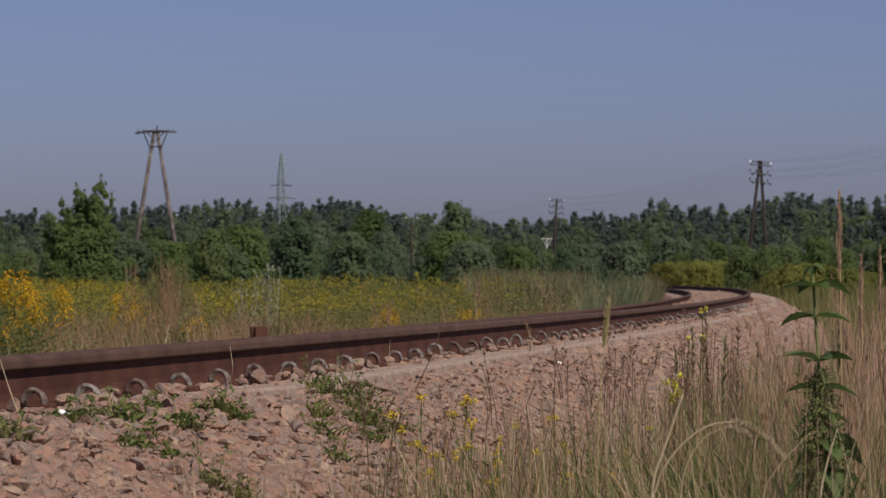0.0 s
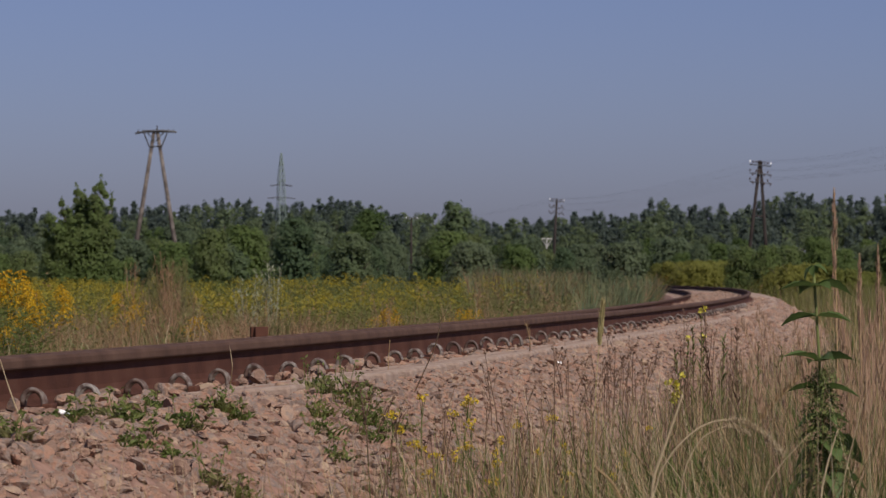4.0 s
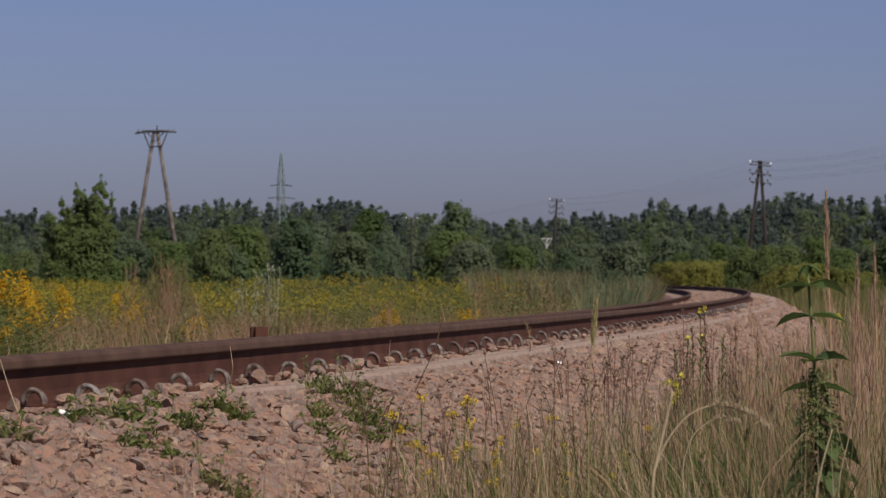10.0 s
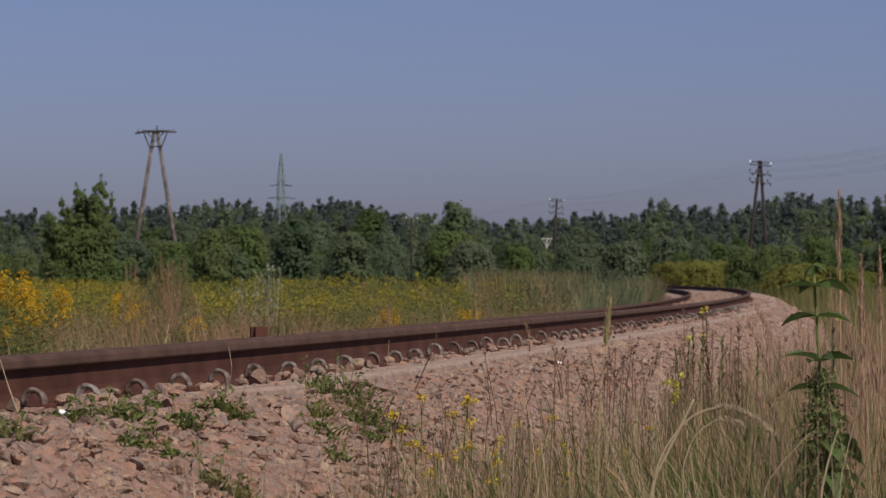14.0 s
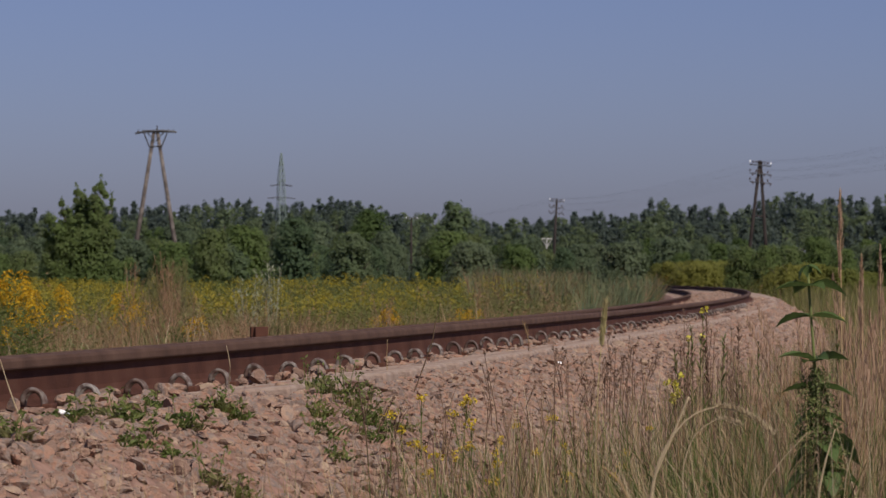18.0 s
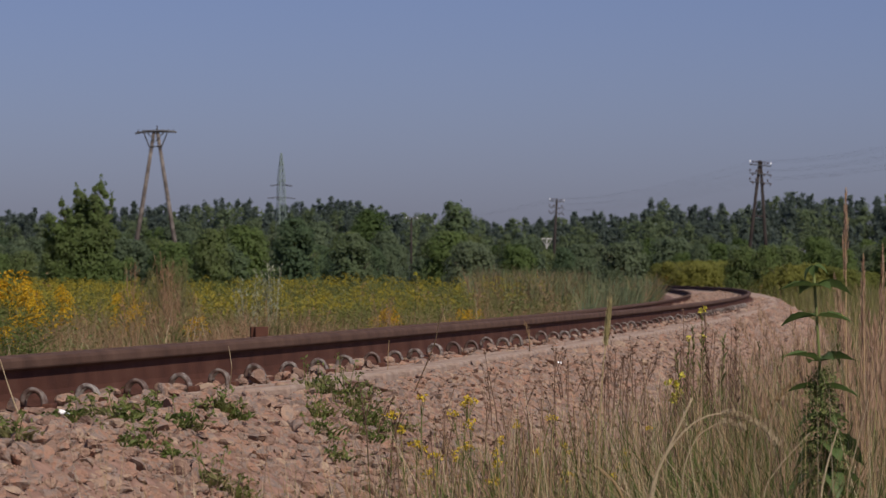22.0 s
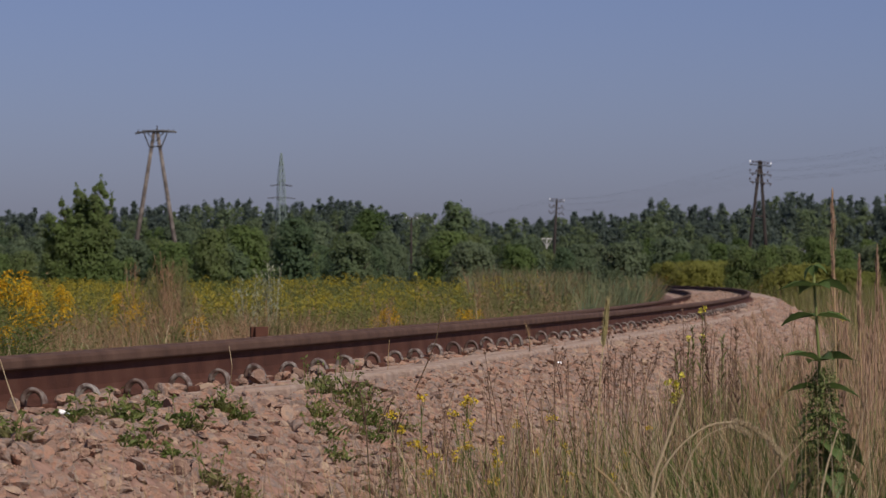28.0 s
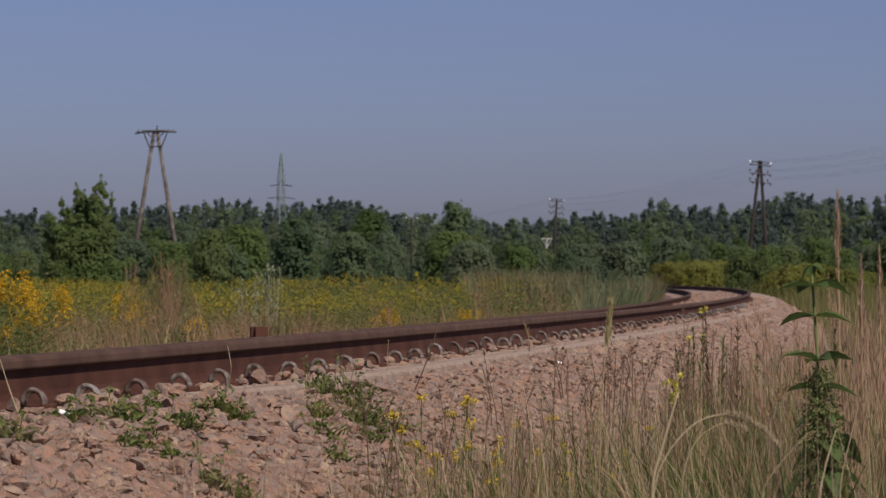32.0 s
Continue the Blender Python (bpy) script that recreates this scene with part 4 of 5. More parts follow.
def goldenrod_clump(x, y, n, wide, h0, h1, seed, bloom=0.9):
    """Tall goldenrods that stand close together, each a plant of its own."""
    r = np.random.default_rng(seed)
    for k in range(n):
        a, d = r.uniform(0, 6.3), wide * math.sqrt(r.uniform(0, 1))
        px, py = x + d * math.cos(a), y + d * math.sin(a)
        blooms = r.random() < bloom
        ob = thing("goldenrod_plant", "tall leafy goldenrod in full yellow flower" if blooms else "tall leafy goldenrod without flowers", "goldenrod", "tall goldenrods",
                   at=pose(px, py, float(ground_z(np.array([px]), np.array([py]))[0]) - 0.02))
        g = Heap()
        H = r.uniform(h0, h1) - 0.05 * (d / wide) ** 2
        goldenrod(np.zeros((1, 3)), np.array([H]), r, g, np.array([False]), 1.0)
        V, T = g.V[0], g.T[0]
        tip = V[-1]
        part("leafy_stem", g.mesh("leafy_stem", [M_HERB]), ob)
        if y < 50:
            sway(ob, 0.22, r.uniform(-0.4, 0.4))
        if blooms:
            f = Heap()
            plume(f, tip, 0.14, r)
            part("flower_plume", np_mesh("flower_plume", np.concatenate(f.V), np.concatenate(f.T), [M_GOLD]), ob, "bright yellow flower plume")["kind"] = "stuff"


for x, y, n, wd, h0, h1, sd, bl in ((-3.42, 24.5, 34, 0.38, 1.47, 1.68, 1, 0.95), (-3.16, 26.0, 9, 0.18, 1.24, 1.38, 2, 0.9), (-3.08, 23.4, 60, 0.32, 1.08, 1.42, 12, 0.03), (-2.573, 22.5, 12, 0.14, 0.5, 0.72, 3, 0.8), (-2.68, 22.3, 10, 0.15, 0.45, 0.6, 4, 0.6),
                                    (-4.64, 40.0, 14, 0.3, 1.3, 1.55, 5, 0.9), (-0.723, 46.0, 14, 0.22, 1.1, 1.3, 6, 0.9), (0.331, 55.0, 12, 0.3, 1.1, 1.3, 7, 0.9), (-3.519, 38.0, 5, 0.2, 1.0, 1.3, 8, 0.9), (-2.20, 28.5, 22, 0.13, 1.0, 1.36, 13, 0.0), (-2.35, 27.5, 12, 0.12, 0.75, 1.0, 14, 0.1),
                                    (-2.732, 36.0, 4, 0.2, 1.0, 1.25, 10, 0.9), (-3.85, 42.0, 9, 0.22, 1.3, 1.5, 15, 0.9), (0.62, 48.0, 16, 0.5, 1.1, 1.45, 16, 0.1), (16.488, 240.0, 50, 0.9, 1.5, 2.0, 9, 0.9)):
    goldenrod_clump(x, y, n, wd, h0, h1, sd, bl)


def mugwort(x, y, H, seed, withered=False):
    """A feathery upright weed."""
    r = np.random.default_rng(seed)
    label = "tan withered feathery weed above the meadow" if withered else "pale grey-green feathery mugwort above the meadow"
    ob = thing("mugwort", label, "weed", "mugworts of the meadow", at=pose(x, y, float(ground_z(np.array([x]), np.array([y]))[0]) - 0.02))
    g, f = Heap(), Heap()
    mt = M_RUST_GRASS if withered and seed % 3 == 0 else M_OLIVE if withered else M_PALEHERB
    for k in range(8):
        a, w = r.uniform(0, 6.3), r.uniform(0.06, 0.2)
        tip = np.array([w * math.cos(a), w * math.sin(a), H * r.uniform(0.75, 1)])
        g.add(*tube([(0, 0, 0), tip * (0.3, 0.3, 0.6), tip], 0.005, 5, 0.002))
        q = np.linspace(0.42, 1, 50)[:, None] * tip + r.normal(0, 0.020, (50, 3))
        if withered:
            f.add(*blades(q, 0.07, 0.006, r.uniform(0, 6.3, 50), 0.03, 1.2, (0, 0.5, 1)))
        else:
            f.add(*blades(q, 0.05, 0.016, r.uniform(0, 6.3, 50), 0.04, 1.2, (0, 0.5, 1)))
    part("stalk", g.mesh("stalk", [mt]), ob)["kind"] = "stuff"
    part("leaves", f.mesh("leaves", [mt]), ob)["kind"] = "stuff"


for x, y, H, sd in ((-2.415, 42.0, 1.84, 1), (-2.092, 42.0, 1.82, 2), (0.736, 62.0, 1.6, 3), (0.891, 62.0, 1.62, 4), (0.066, 66.0, 1.65, 5), (-0.765, 44.0, 1.42, 6), (-2.935, 40.0, 1.35, 7)):
    mugwort(x, y, H, sd, sd > 2)
rw = np.random.default_rng(91)
for k in range(26):
    y = rw.uniform(38, 47)
    mugwort(y * float(np.clip(rw.normal(-0.0835, 0.005), -0.094, -0.074)), y, float(rw.uniform(1.35, 1.88)), 20 + k, True)
for k in range(34):
    y = rw.uniform(24, 44)
    mugwort(y * rw.uniform(-0.118, -0.045), y, float(rw.uniform(0.85, 1.15)), 60 + k, True)

# ---- plants on the near bank ----


def bank_points(n, d0, d1, r, u0, u1, b0=-0.16, b1=0.16):
    y = np.sqrt(r.uniform(d0 * d0, d1 * d1, n))
    x = y * r.uniform(b0, b1, n)
    s, u = offset(x, y)
    ok = (u > u0) & (u < u1)
    x, y = x[ok], y[ok]
    return np.stack([x, y, ground_z(x, y) - 0.02], 1), u[ok]


def tall_by(u):
    """How tall the grass grows, by the distance from the rail."""
    return np.interp(u, [0.8, 1.2, 1.7, 2.4, 3.2], [0.16, 0.42, 0.98, 1.40, 1.50])


def make_bank():
    r = np.random.default_rng(77)
    g = Heap()
    for d0, d1, n, w in ((5.5, 14, 21000, 0.0042), (14, 30, 26000, 0.0052), (30, 80, 22000, 0.010)):
        P, u = bank_points(n, d0, d1, r, 0.95, 7)
        keep = r.random(len(P)) < np.interp(u, [0.95, 1.25, 1.8], [0.06, 0.5, 1.0])
        P, u = P[keep], u[keep]
        H = tall_by(u) * (0.22 + 0.78 * r.uniform(0, 1, len(P)) ** 1.6)
        kind = r.random(len(P))
        for slot, m in ((0, kind < 0.26), (1, (kind >= 0.26) & (kind < 0.72)), (2, (kind >= 0.72) & (kind < 0.88)), (3, kind >= 0.88)):
            g.add(*blades(P[m], H[m] * (0.85 if slot == 1 else 1.0), w * (1.2 if slot == 1 else 0.8), r.uniform(0, 6.3, m.sum()), H[m] * r.uniform(0.03, 0.5, m.sum())), slot)
    for slot, n, w, b0, b1 in ((1, 420, 0.0085, 0.0578, 0.1310), (3, 260, 0.0034, 0.0662, 0.1310), (0, 160, 0.0045, 0.0662, 0.1310)):
        P, u = bank_points(n, 7.2, 11, r, 1.15, 7, b0, b1)
        H = tall_by(u) * r.uniform(0.45, 0.95, len(P))
        g.add(*blades(P, H, w, r.uniform(0, 6.3, len(P)), H * r.uniform(0.1, 0.6, len(P))), slot)
    x, y = r.uniform(-7, 9, 16000), r.uniform(-12, 16, 16000)
    u = offset(x, y)[1]
    ok = (u > 1.3) & (x * x + y * y > 2.0) & ((y < 0) | (np.abs(x) > 0.15 * y + 0.25))
    P = np.stack([x[ok], y[ok], ground_z(x[ok], y[ok]) - 0.02], 1)
    H = np.minimum(tall_by(u[ok]) * r.uniform(0.3, 0.8, len(P)), 0.8)
    kind = r.random(len(P))
    for slot, m in ((0, kind < 0.3), (1, (kind >= 0.3) & (kind < 0.85)), (2, kind >= 0.85)):
        g.add(*blades(P[m], H[m], 0.012, r.uniform(0, 6.3, m.sum()), H[m] * r.uniform(0.05, 0.5, m.sum())), slot)
    tagged(new("bank_grass", g.mesh("bank_grass", [M_DRY, M_GRASS, M_BROWN, M_STRAW])), "dense dry and green grass on the bank beside the track", "grass", kind="stuff")


make_bank()


def ground_at(x, y):
    s, u = offset(np.array([x]), np.array([y]))
    return float(np.maximum(ground_z(np.array([x]), np.array([y])), np.where((u > -4) & (u < 1.45), bed_z(u), -9))[0])


def panicle(heap, A, B, wide, n, r, slot, size=0.012, long=3.0):
    """A feathery seed head between two points."""
    A, B = np.array(A, float), np.array(B, float)
    t = r.uniform(0, 1, n)
    d = wide * np.sin(math.pi * np.clip(t * 0.9 + 0.08, 0, 1)) * np.sqrt(r.uniform(0, 1, n))
    a = r.uniform(0, 6.3, n)
    q = A + (B - A) * t[:, None] + np.stack([d * np.cos(a), d * np.sin(a), d * np.sin(a * 2) * 0.4], 1)
    heap.add(*blades(q, size * long * r.uniform(0.6, 1.3, n), size * 0.2, a, size * 0.4 * r.uniform(0.3, 1.2, n), 1.3, (0, 0.5, 1.0)), slot)


def tuft(x, y, n, wide, H, seed, name, label, mats, share, width=0.0035, heads=0, head_size=(0.16, 0.012), gain=1.0, lag=0.0):
    """A tuft of blades and seed-bearing stems that sways as one."""
    r = np.random.default_rng(seed)
    ob = thing(name, label, "grass", name + " tufts", at=pose(x, y, ground_at(x, y) - 0.02))
    g = Heap()
    a, d = r.uniform(0, 6.3, n), wide * np.sqrt(r.uniform(0, 1, n))
    P = np.stack([d * np.cos(a), d * np.sin(a), 0 * a], 1)
    h = H * r.uniform(0.45, 0.95, n)
    kind = r.random(n)
    lo = 0.0
    for slot, p in enumerate(share):
        m = (kind >= lo) & (kind < lo + p)
        lo += p
        g.add(*blades(P[m], h[m], width, r.uniform(0, 6.3, m.sum()), h[m] * r.uniform(0.08, 0.7, m.sum())), slot)
    part("foliage", g.mesh("foliage", mats), ob)["kind"] = "stuff"
    if heads:
        for k in range(heads):
            g, f = Heap(), Heap()
            a, d = r.uniform(0, 6.3), wide * math.sqrt(r.uniform(0, 1))
            b = np.array([d * math.cos(a), d * math.sin(a), 0])
            hh, ln = H * r.uniform(0.6, 1.0), r.normal(0, 0.2, 2)
            tip = b + (ln[0], ln[1], hh)
            g.add(*tube([b, b + (ln[0] * 0.25, ln[1] * 0.25, hh * 0.5), tip], 0.0016, 4, 0.0009))
            panicle(f, b + (ln[0] * 0.7, ln[1] * 0.7, hh - head_size[0]), tip, head_size[1], 150, r, 0, 0.011)
            part("stem", g.mesh("stem", [M_DRY]), ob)
            part("seed_head", f.mesh("seed_head", [M_RUSSET]), ob, "russet feathery seed head")
    return sway(ob, gain, lag)


r0 = random.Random(12)
for i in range(26):
    y = r0.uniform(8.6, 13.5)
    b = 0.0846 + (0.1364 - 0.0846) * (i + r0.random()) / 26
    s_, u_ = offset(np.array([b * y]), np.array([y]))
    tuft(b * y, y, 100, 0.17, float(tall_by(u_[0])) * r0.uniform(0.85, 1.1), 100 + i, "grass_tuft", "tall tuft of mixed dry and green grass on the bank", [M_DRY, M_GRASS, M_BROWN], (0.30, 0.62, 0.08),
         gain=r0.uniform(0.6, 1.2), lag=r0.uniform(-0.4, 0.4))
for i, (c, y, H) in enumerate(((0.1217, 10.5, 1.5), (0.1260, 10.0, 1.52), (0.1300, 9.5, 1.5), (0.1280, 11.5, 1.55), (0.1239, 12.0, 1.42), (0.1347, 10.2, 1.55), (0.1063, 12.5, 1.15), (0.0996, 13.0, 1.05), (0.0938, 13.6, 0.95), (0.1180, 11.4, 1.3), (0.1205, 13.0, 1.45), (0.1272, 13.2, 1.48), (0.1322, 12.4, 1.5), (0.1130, 13.4, 1.3), (0.1230, 14.5, 1.45), (0.1030, 14.0, 1.2), (0.1190, 9.8, 1.42), (0.1245, 9.2, 1.46), (0.1310, 11.0, 1.56), (0.1225, 11.2, 1.45), (0.1165, 12.2, 1.32), (0.1265, 12.6, 1.5), (0.1090, 12.9, 1.1), (0.1295, 13.8, 1.56), (0.1110, 14.4, 1.2))):
    x = c * y
    tuft(x, y, 40, 0.10, H - ground_at(x, y) * 0.9, 200 + i, "bushgrass_tuft", "tuft of tall tan bushgrass with russet seed heads", [M_DRY, M_STRAW, M_GRASS], (0.42, 0.22, 0.36), 0.003, 6, (0.26, 0.020), 1.3, r0.uniform(-0.3, 0.3))


def leaf_mesh(length, width, droop, seed):
    """A pointed, toothed leaf, folded along its midrib, that grows along +x."""
    r = np.random.default_rng(seed)
    n = 11
    V, T = [], []
    for i in range(n):
        t = i / (n - 1)
        w = width * 0.5 * (math.sin(math.pi * min(1, t * 1.05 + 0.04) ** 0.75)) * (1 + 0.13 * (i % 2)) if 0 < i < n - 1 else 0.001
        z = -droop * t * t * length + 0.05 * length * math.sin(3 * t)
        V += [(t * length, -w, z + w * 0.45), (t * length, 0, z), (t * length, w, z + w * 0.45)]
    for i in range(n - 1):
        a = i * 3
        T += [(a, a + 3, a + 4), (a, a + 4, a + 1), (a + 1, a + 4, a + 5), (a + 1, a + 5, a + 2)]
    return np_mesh("leaf", V, T, [M_NETTLE], smooth=True)


def nettle():
    d = 9.0
    bx, bz = 1.05, ground_at(1.05, 9.0) - 0.02
    ob = thing("nettle", "tall green nettle with drooping toothed leaves and seed strings", "nettle", at=pose(bx, d, bz))
    top = np.array([0.982 - bx, 0.0, 1.5 - 0.0034 * -9.0 - bz])

    def stem(z):
        t = z / top[2]
        return np.array([top[0] * t ** 1.6, 0.01 * math.sin(t * 9), z])
    part("stem", np_mesh("stem", *tube([stem(z) for z in np.linspace(0, top[2], 14)], 0.008, 7, 0.0035), [M_NETTLE_OLD], smooth=True), ob)
    r = random.Random(3)
    shapes = [leaf_mesh(0.112, 0.056, 0.12, 1), leaf_mesh(0.120, 0.060, 0.20, 2), leaf_mesh(0.104, 0.054, 0.05, 3)]
    rows = ((0.0051, 0.45, 60, -25), (-0.0010, 1.0, 3, 4), (-0.0100, 1.05, 6, 6), (-0.0234, 0.95, -18, 12), (-0.0314, 1.0, 4, 2), (-0.0392, 0.8, 14, 10), (-0.0430, 0.75, 20, 14), (-0.0468, 1.3, 32, 14), (-0.0510, 0.8, 15, 14), (-0.0551, 1.25, 28, 10), (-0.0585, 0.9, 24, 10), (-0.0618, 1.0, 12, 10))
    for k, (e, size, dip, more) in enumerate(rows):
        q = stem(1.5 + e * d - bz)
        for side in (0, 180):
            for cross in (0, 90):
                if cross == 90 and k % 2 == 0 and k > 0:
                    continue
                c = part("leaf", shapes[(k + side // 180) % 3], ob)
                yaw = side + cross + r.gauss(0, 10) + (12 if k % 2 else -12)
                small = 0.8 if cross else 1.0
                c.matrix_basis = Matrix.Translation(q) @ pose(0, 0, 0, r.gauss(0, 10), dip * (1 if side else 0.6) + more * r.random(), yaw)
                c.scale = (size * small,) * 3
    g = np.random.default_rng(8)
    for k in range(40):
        z = (1.5 + (-0.0250 + (-0.0668 - -0.0250) * k / 40) * d) - bz
        q = stem(z)
        a = 2.4 * k
        w = 0.035 + 0.030 * min(1, k / 16)
        e = q + np.array([w * math.cos(a), w * math.sin(a), -0.035])
        C = q + (e - q) * g.uniform(0.1, 1, (130, 1)) + g.normal(0, 0.009, (130, 3))
        part("seed_string", np_mesh("seed_string", *cards(C, 0.0065, g, 1.3), [M_NETTLE_OLD]), ob, "hanging green seed string")
    return sway(ob, 1.0, 0, "nettle")


nettle()


def sorrel_stalk(x, y, top, seed, gain, wind):
    r = np.random.default_rng(seed)
    z = ground_at(x, y) - 0.02
    ob = thing("reed_grass_stalk", "single tall grass stalk with a narrow russet seed spike", "grass", at=pose(x, y, z))
    H = top - z
    part("stalk", np_mesh("stalk", *tube([(0, 0, 0), (0.01, 0, H * 0.5), (0, 0, H)], 0.003, 6, 0.0012), [M_DRY], smooth=True), ob)
    f = Heap()
    panicle(f, (0, 0, H - 0.26), (0, 0, H - 0.03), 0.0085, 220, r, 0, 0.010)
    part("seed_spike", f.mesh("seed_spike", [M_RUSSET]), ob, "russet seed spike")
    return sway(ob, gain, 0, wind)


sorrel_stalk(1.112, 9.5, 1.5 + 0.0281 * 9.5, 1, 1.0, "stalk")
sorrel_stalk(1.286, 10.4, 1.5 + 0.0087 * 10.4, 2, 0.4, "stalk")
sorrel_stalk(1.318, 10.2, 1.5 + 0.0114 * 10.2, 3, 0.5, "stalk")


def bent_stem(name, label, P, r0_, mat, heads, seed, gain=0.0, lag=0.0, wind="mid", r1=None, hinge=0):
    """A stem through world points P, from the ground up; heads: (from, to, width, count) parts of it that bear seeds."""
    r = np.random.default_rng(seed)
    P = np.array(P, float)
    base = P[0].copy()
    ob = thing(name, label, "grass", at=pose(*base))
    t = np.linspace(0, 1, len(P))
    f = np.linspace(0, 1, 24)
    # a smooth curve through the points
    Q = np.stack([np.interp(f, t, P[:, k]) for k in range(3)], 1)
    for _ in range(3):
        Q[1:-1] = (Q[:-2] + 2 * Q[1:-1] + Q[2:]) / 4
    Q -= base
    part("stem", np_mesh("stem", *tube(Q, r0_, 6, r0_ * 0.4 if r1 is None else r1), [mat], smooth=True), ob)
    if heads:
        h = Heap()
        a, b, w, n = heads
        for k in range(12):
            q0, q1 = (np.array([np.interp(a + (b - a) * kk / 12, f, Q[:, j]) for j in range(3)]) for kk in (k, k + 1))
            panicle(h, q0, q1, w, n // 12, r, 0, 0.011, 0.9 if mat == M_STRAW else 2.0)
        part("seed_head", h.mesh("seed_head", [M_STRAW if mat == M_STRAW else M_TIMOTHY if mat == M_TIMOTHY else M_DRY]), ob)
    return sway(ob, gain, lag, wind, Vector(P[hinge] - base)) if gain else ob


def rooted(x, y):
    return (x, y, ground_at(x, y) - 0.02)


bent_stem("arching_grass", "long straw-coloured grass stem that arches over, with a drooping head", [rooted(0.376, 7.0), (0.417, 7, 1.053), (0.475, 7, 1.149), (0.539, 7, 1.205), (0.604, 7, 1.215), (0.662, 7, 1.187), (0.707, 7, 1.132)], 0.0023, M_STRAW, (0.66, 1.0, 0.010, 480), 1, 1.2, 0, "arch", 0.0015, 1)
bent_stem("arching_grass", "thin straw-coloured grass stem that arches over", [rooted(0.49, 7.6), (0.528, 7.6, 1.056), (0.579, 7.6, 1.151), (0.643, 7.6, 1.18), (0.694, 7.6, 1.151)], 0.0018, M_STRAW, (0.75, 1.0, 0.007, 160), 2, 1.1, 0.2, "arch", None, 1)
bent_stem("dead_grass", "broad straw-coloured dead grass blade", [rooted(0.354, 6.5), (0.398, 6.5, 1.109), (0.43, 6.5, 1.196), (0.461, 6.5, 1.285)], 0.0036, M_STRAW, None, 3, 1.5, 0, "blade", 0.002, 1)
bent_stem("dead_grass", "straw-coloured dead grass blade, bent low", [rooted(0.379, 6.2), (0.34, 6.2, 1.096), (0.319, 6.2, 1.136), (0.288, 6.2, 1.163)], 0.0032, M_DRY, None, 4, 0.6, 0, "mid", 0.002)
bent_stem("grass_spike", "yellow-green grass spike on a slender stem", [rooted(0.333, 7.5), (0.341, 7.5, 1.124), (0.349, 7.5, 1.3), (0.366, 7.5, 1.45)], 0.0018, M_TIMOTHY, (0.80, 1.0, 0.0045, 420), 5, 0.8, 0.1, "mid")
bent_stem("dry_grass", "straight straw-coloured grass stem", [rooted(0.735, 8.2), (0.769, 8.2, 0.996), (0.824, 8.2, 1.069), (0.888, 8.2, 1.136)], 0.0022, M_STRAW, None, 6, 0.8, 0.1, "nettle")
bent_stem("dry_grass", "straight straw-coloured grass stem", [rooted(0.877, 8.0), (0.888, 8, 0.99), (0.908, 8, 1.079), (0.931, 8, 1.153)], 0.0040, M_STRAW, None, 7, 0.8, 0.1, "nettle")
bent_stem("dry_grass", "straight straw-coloured grass stem", [rooted(0.952, 8.3), (0.979, 8.3, 1.001), (1.007, 8.3, 1.112), (1.032, 8.3, 1.215)], 0.0020, M_STRAW, None, 8, 0.8, 0.1, "mid")
bent_stem("dry_grass", "straight straw-coloured grass stem", [rooted(0.879, 10.0), (0.909, 10, 1.016), (0.938, 10, 1.099), (1.05, 10, 1.216)], 0.0026, M_DRY, (0.6, 1.0, 0.012, 200), 9, 0.6, 0.1, "mid")
bent_stem("dry_grass", "straight straw-coloured grass stem", [rooted(0.906, 10.5), (0.9, 10.5, 0.992), (0.876, 10.5, 1.018), (0.853, 10.5, 1.058)], 0.0020, M_STRAW, None, 10, 0.5, 0.1, "mid")
bent_stem("dry_grass", "fine pale stem before the rail", [(-0.13, 13.9, 1.02), (-0.032, 13.6, 1.251), (-0.016, 13.5, 1.338), (0.007, 13.4, 1.4)], 0.0030, M_STRAW, None, 11, 0.5, 0, "far", 0.0016)
bent_stem("dry_grass", "fine dry stem before the rail", [(-0.80, 12.5, 1.02), (-0.767, 12.3, 1.192), (-0.773, 12.3, 1.233), (-0.779, 12.3, 1.268)], 0.0022, M_STRAW, None, 12, 0.4, 0, "far")
bent_stem("dry_grass", "fine dry stem before the rail", [(-0.24, 14.7, 1.02), (-0.239, 14.6, 1.086), (-0.237, 14.6, 1.183), (-0.232, 14.6, 1.252)], 0.0026, M_DRY, None, 13, 0.4, 0, "far")
bent_stem("dry_grass", "fine dry stem before the rail", [(0.47, 18.8, 1.02), (0.479, 18.6, 1.159), (0.469, 18.6, 1.221), (0.454, 18.6, 1.271)], 0.0035, M_DRY, (0.5, 1.0, 0.02, 70), 14, 0.4, 0, "far")
bent_stem("dry_grass", "pale straw lying against the rail", [(-1.13, 9.4, 1.02), (-1.188, 9.4, 1.155), (-1.21, 9.4, 1.218), (-1.232, 9.4, 1.288)], 0.0030, M_STRAW, None, 15)


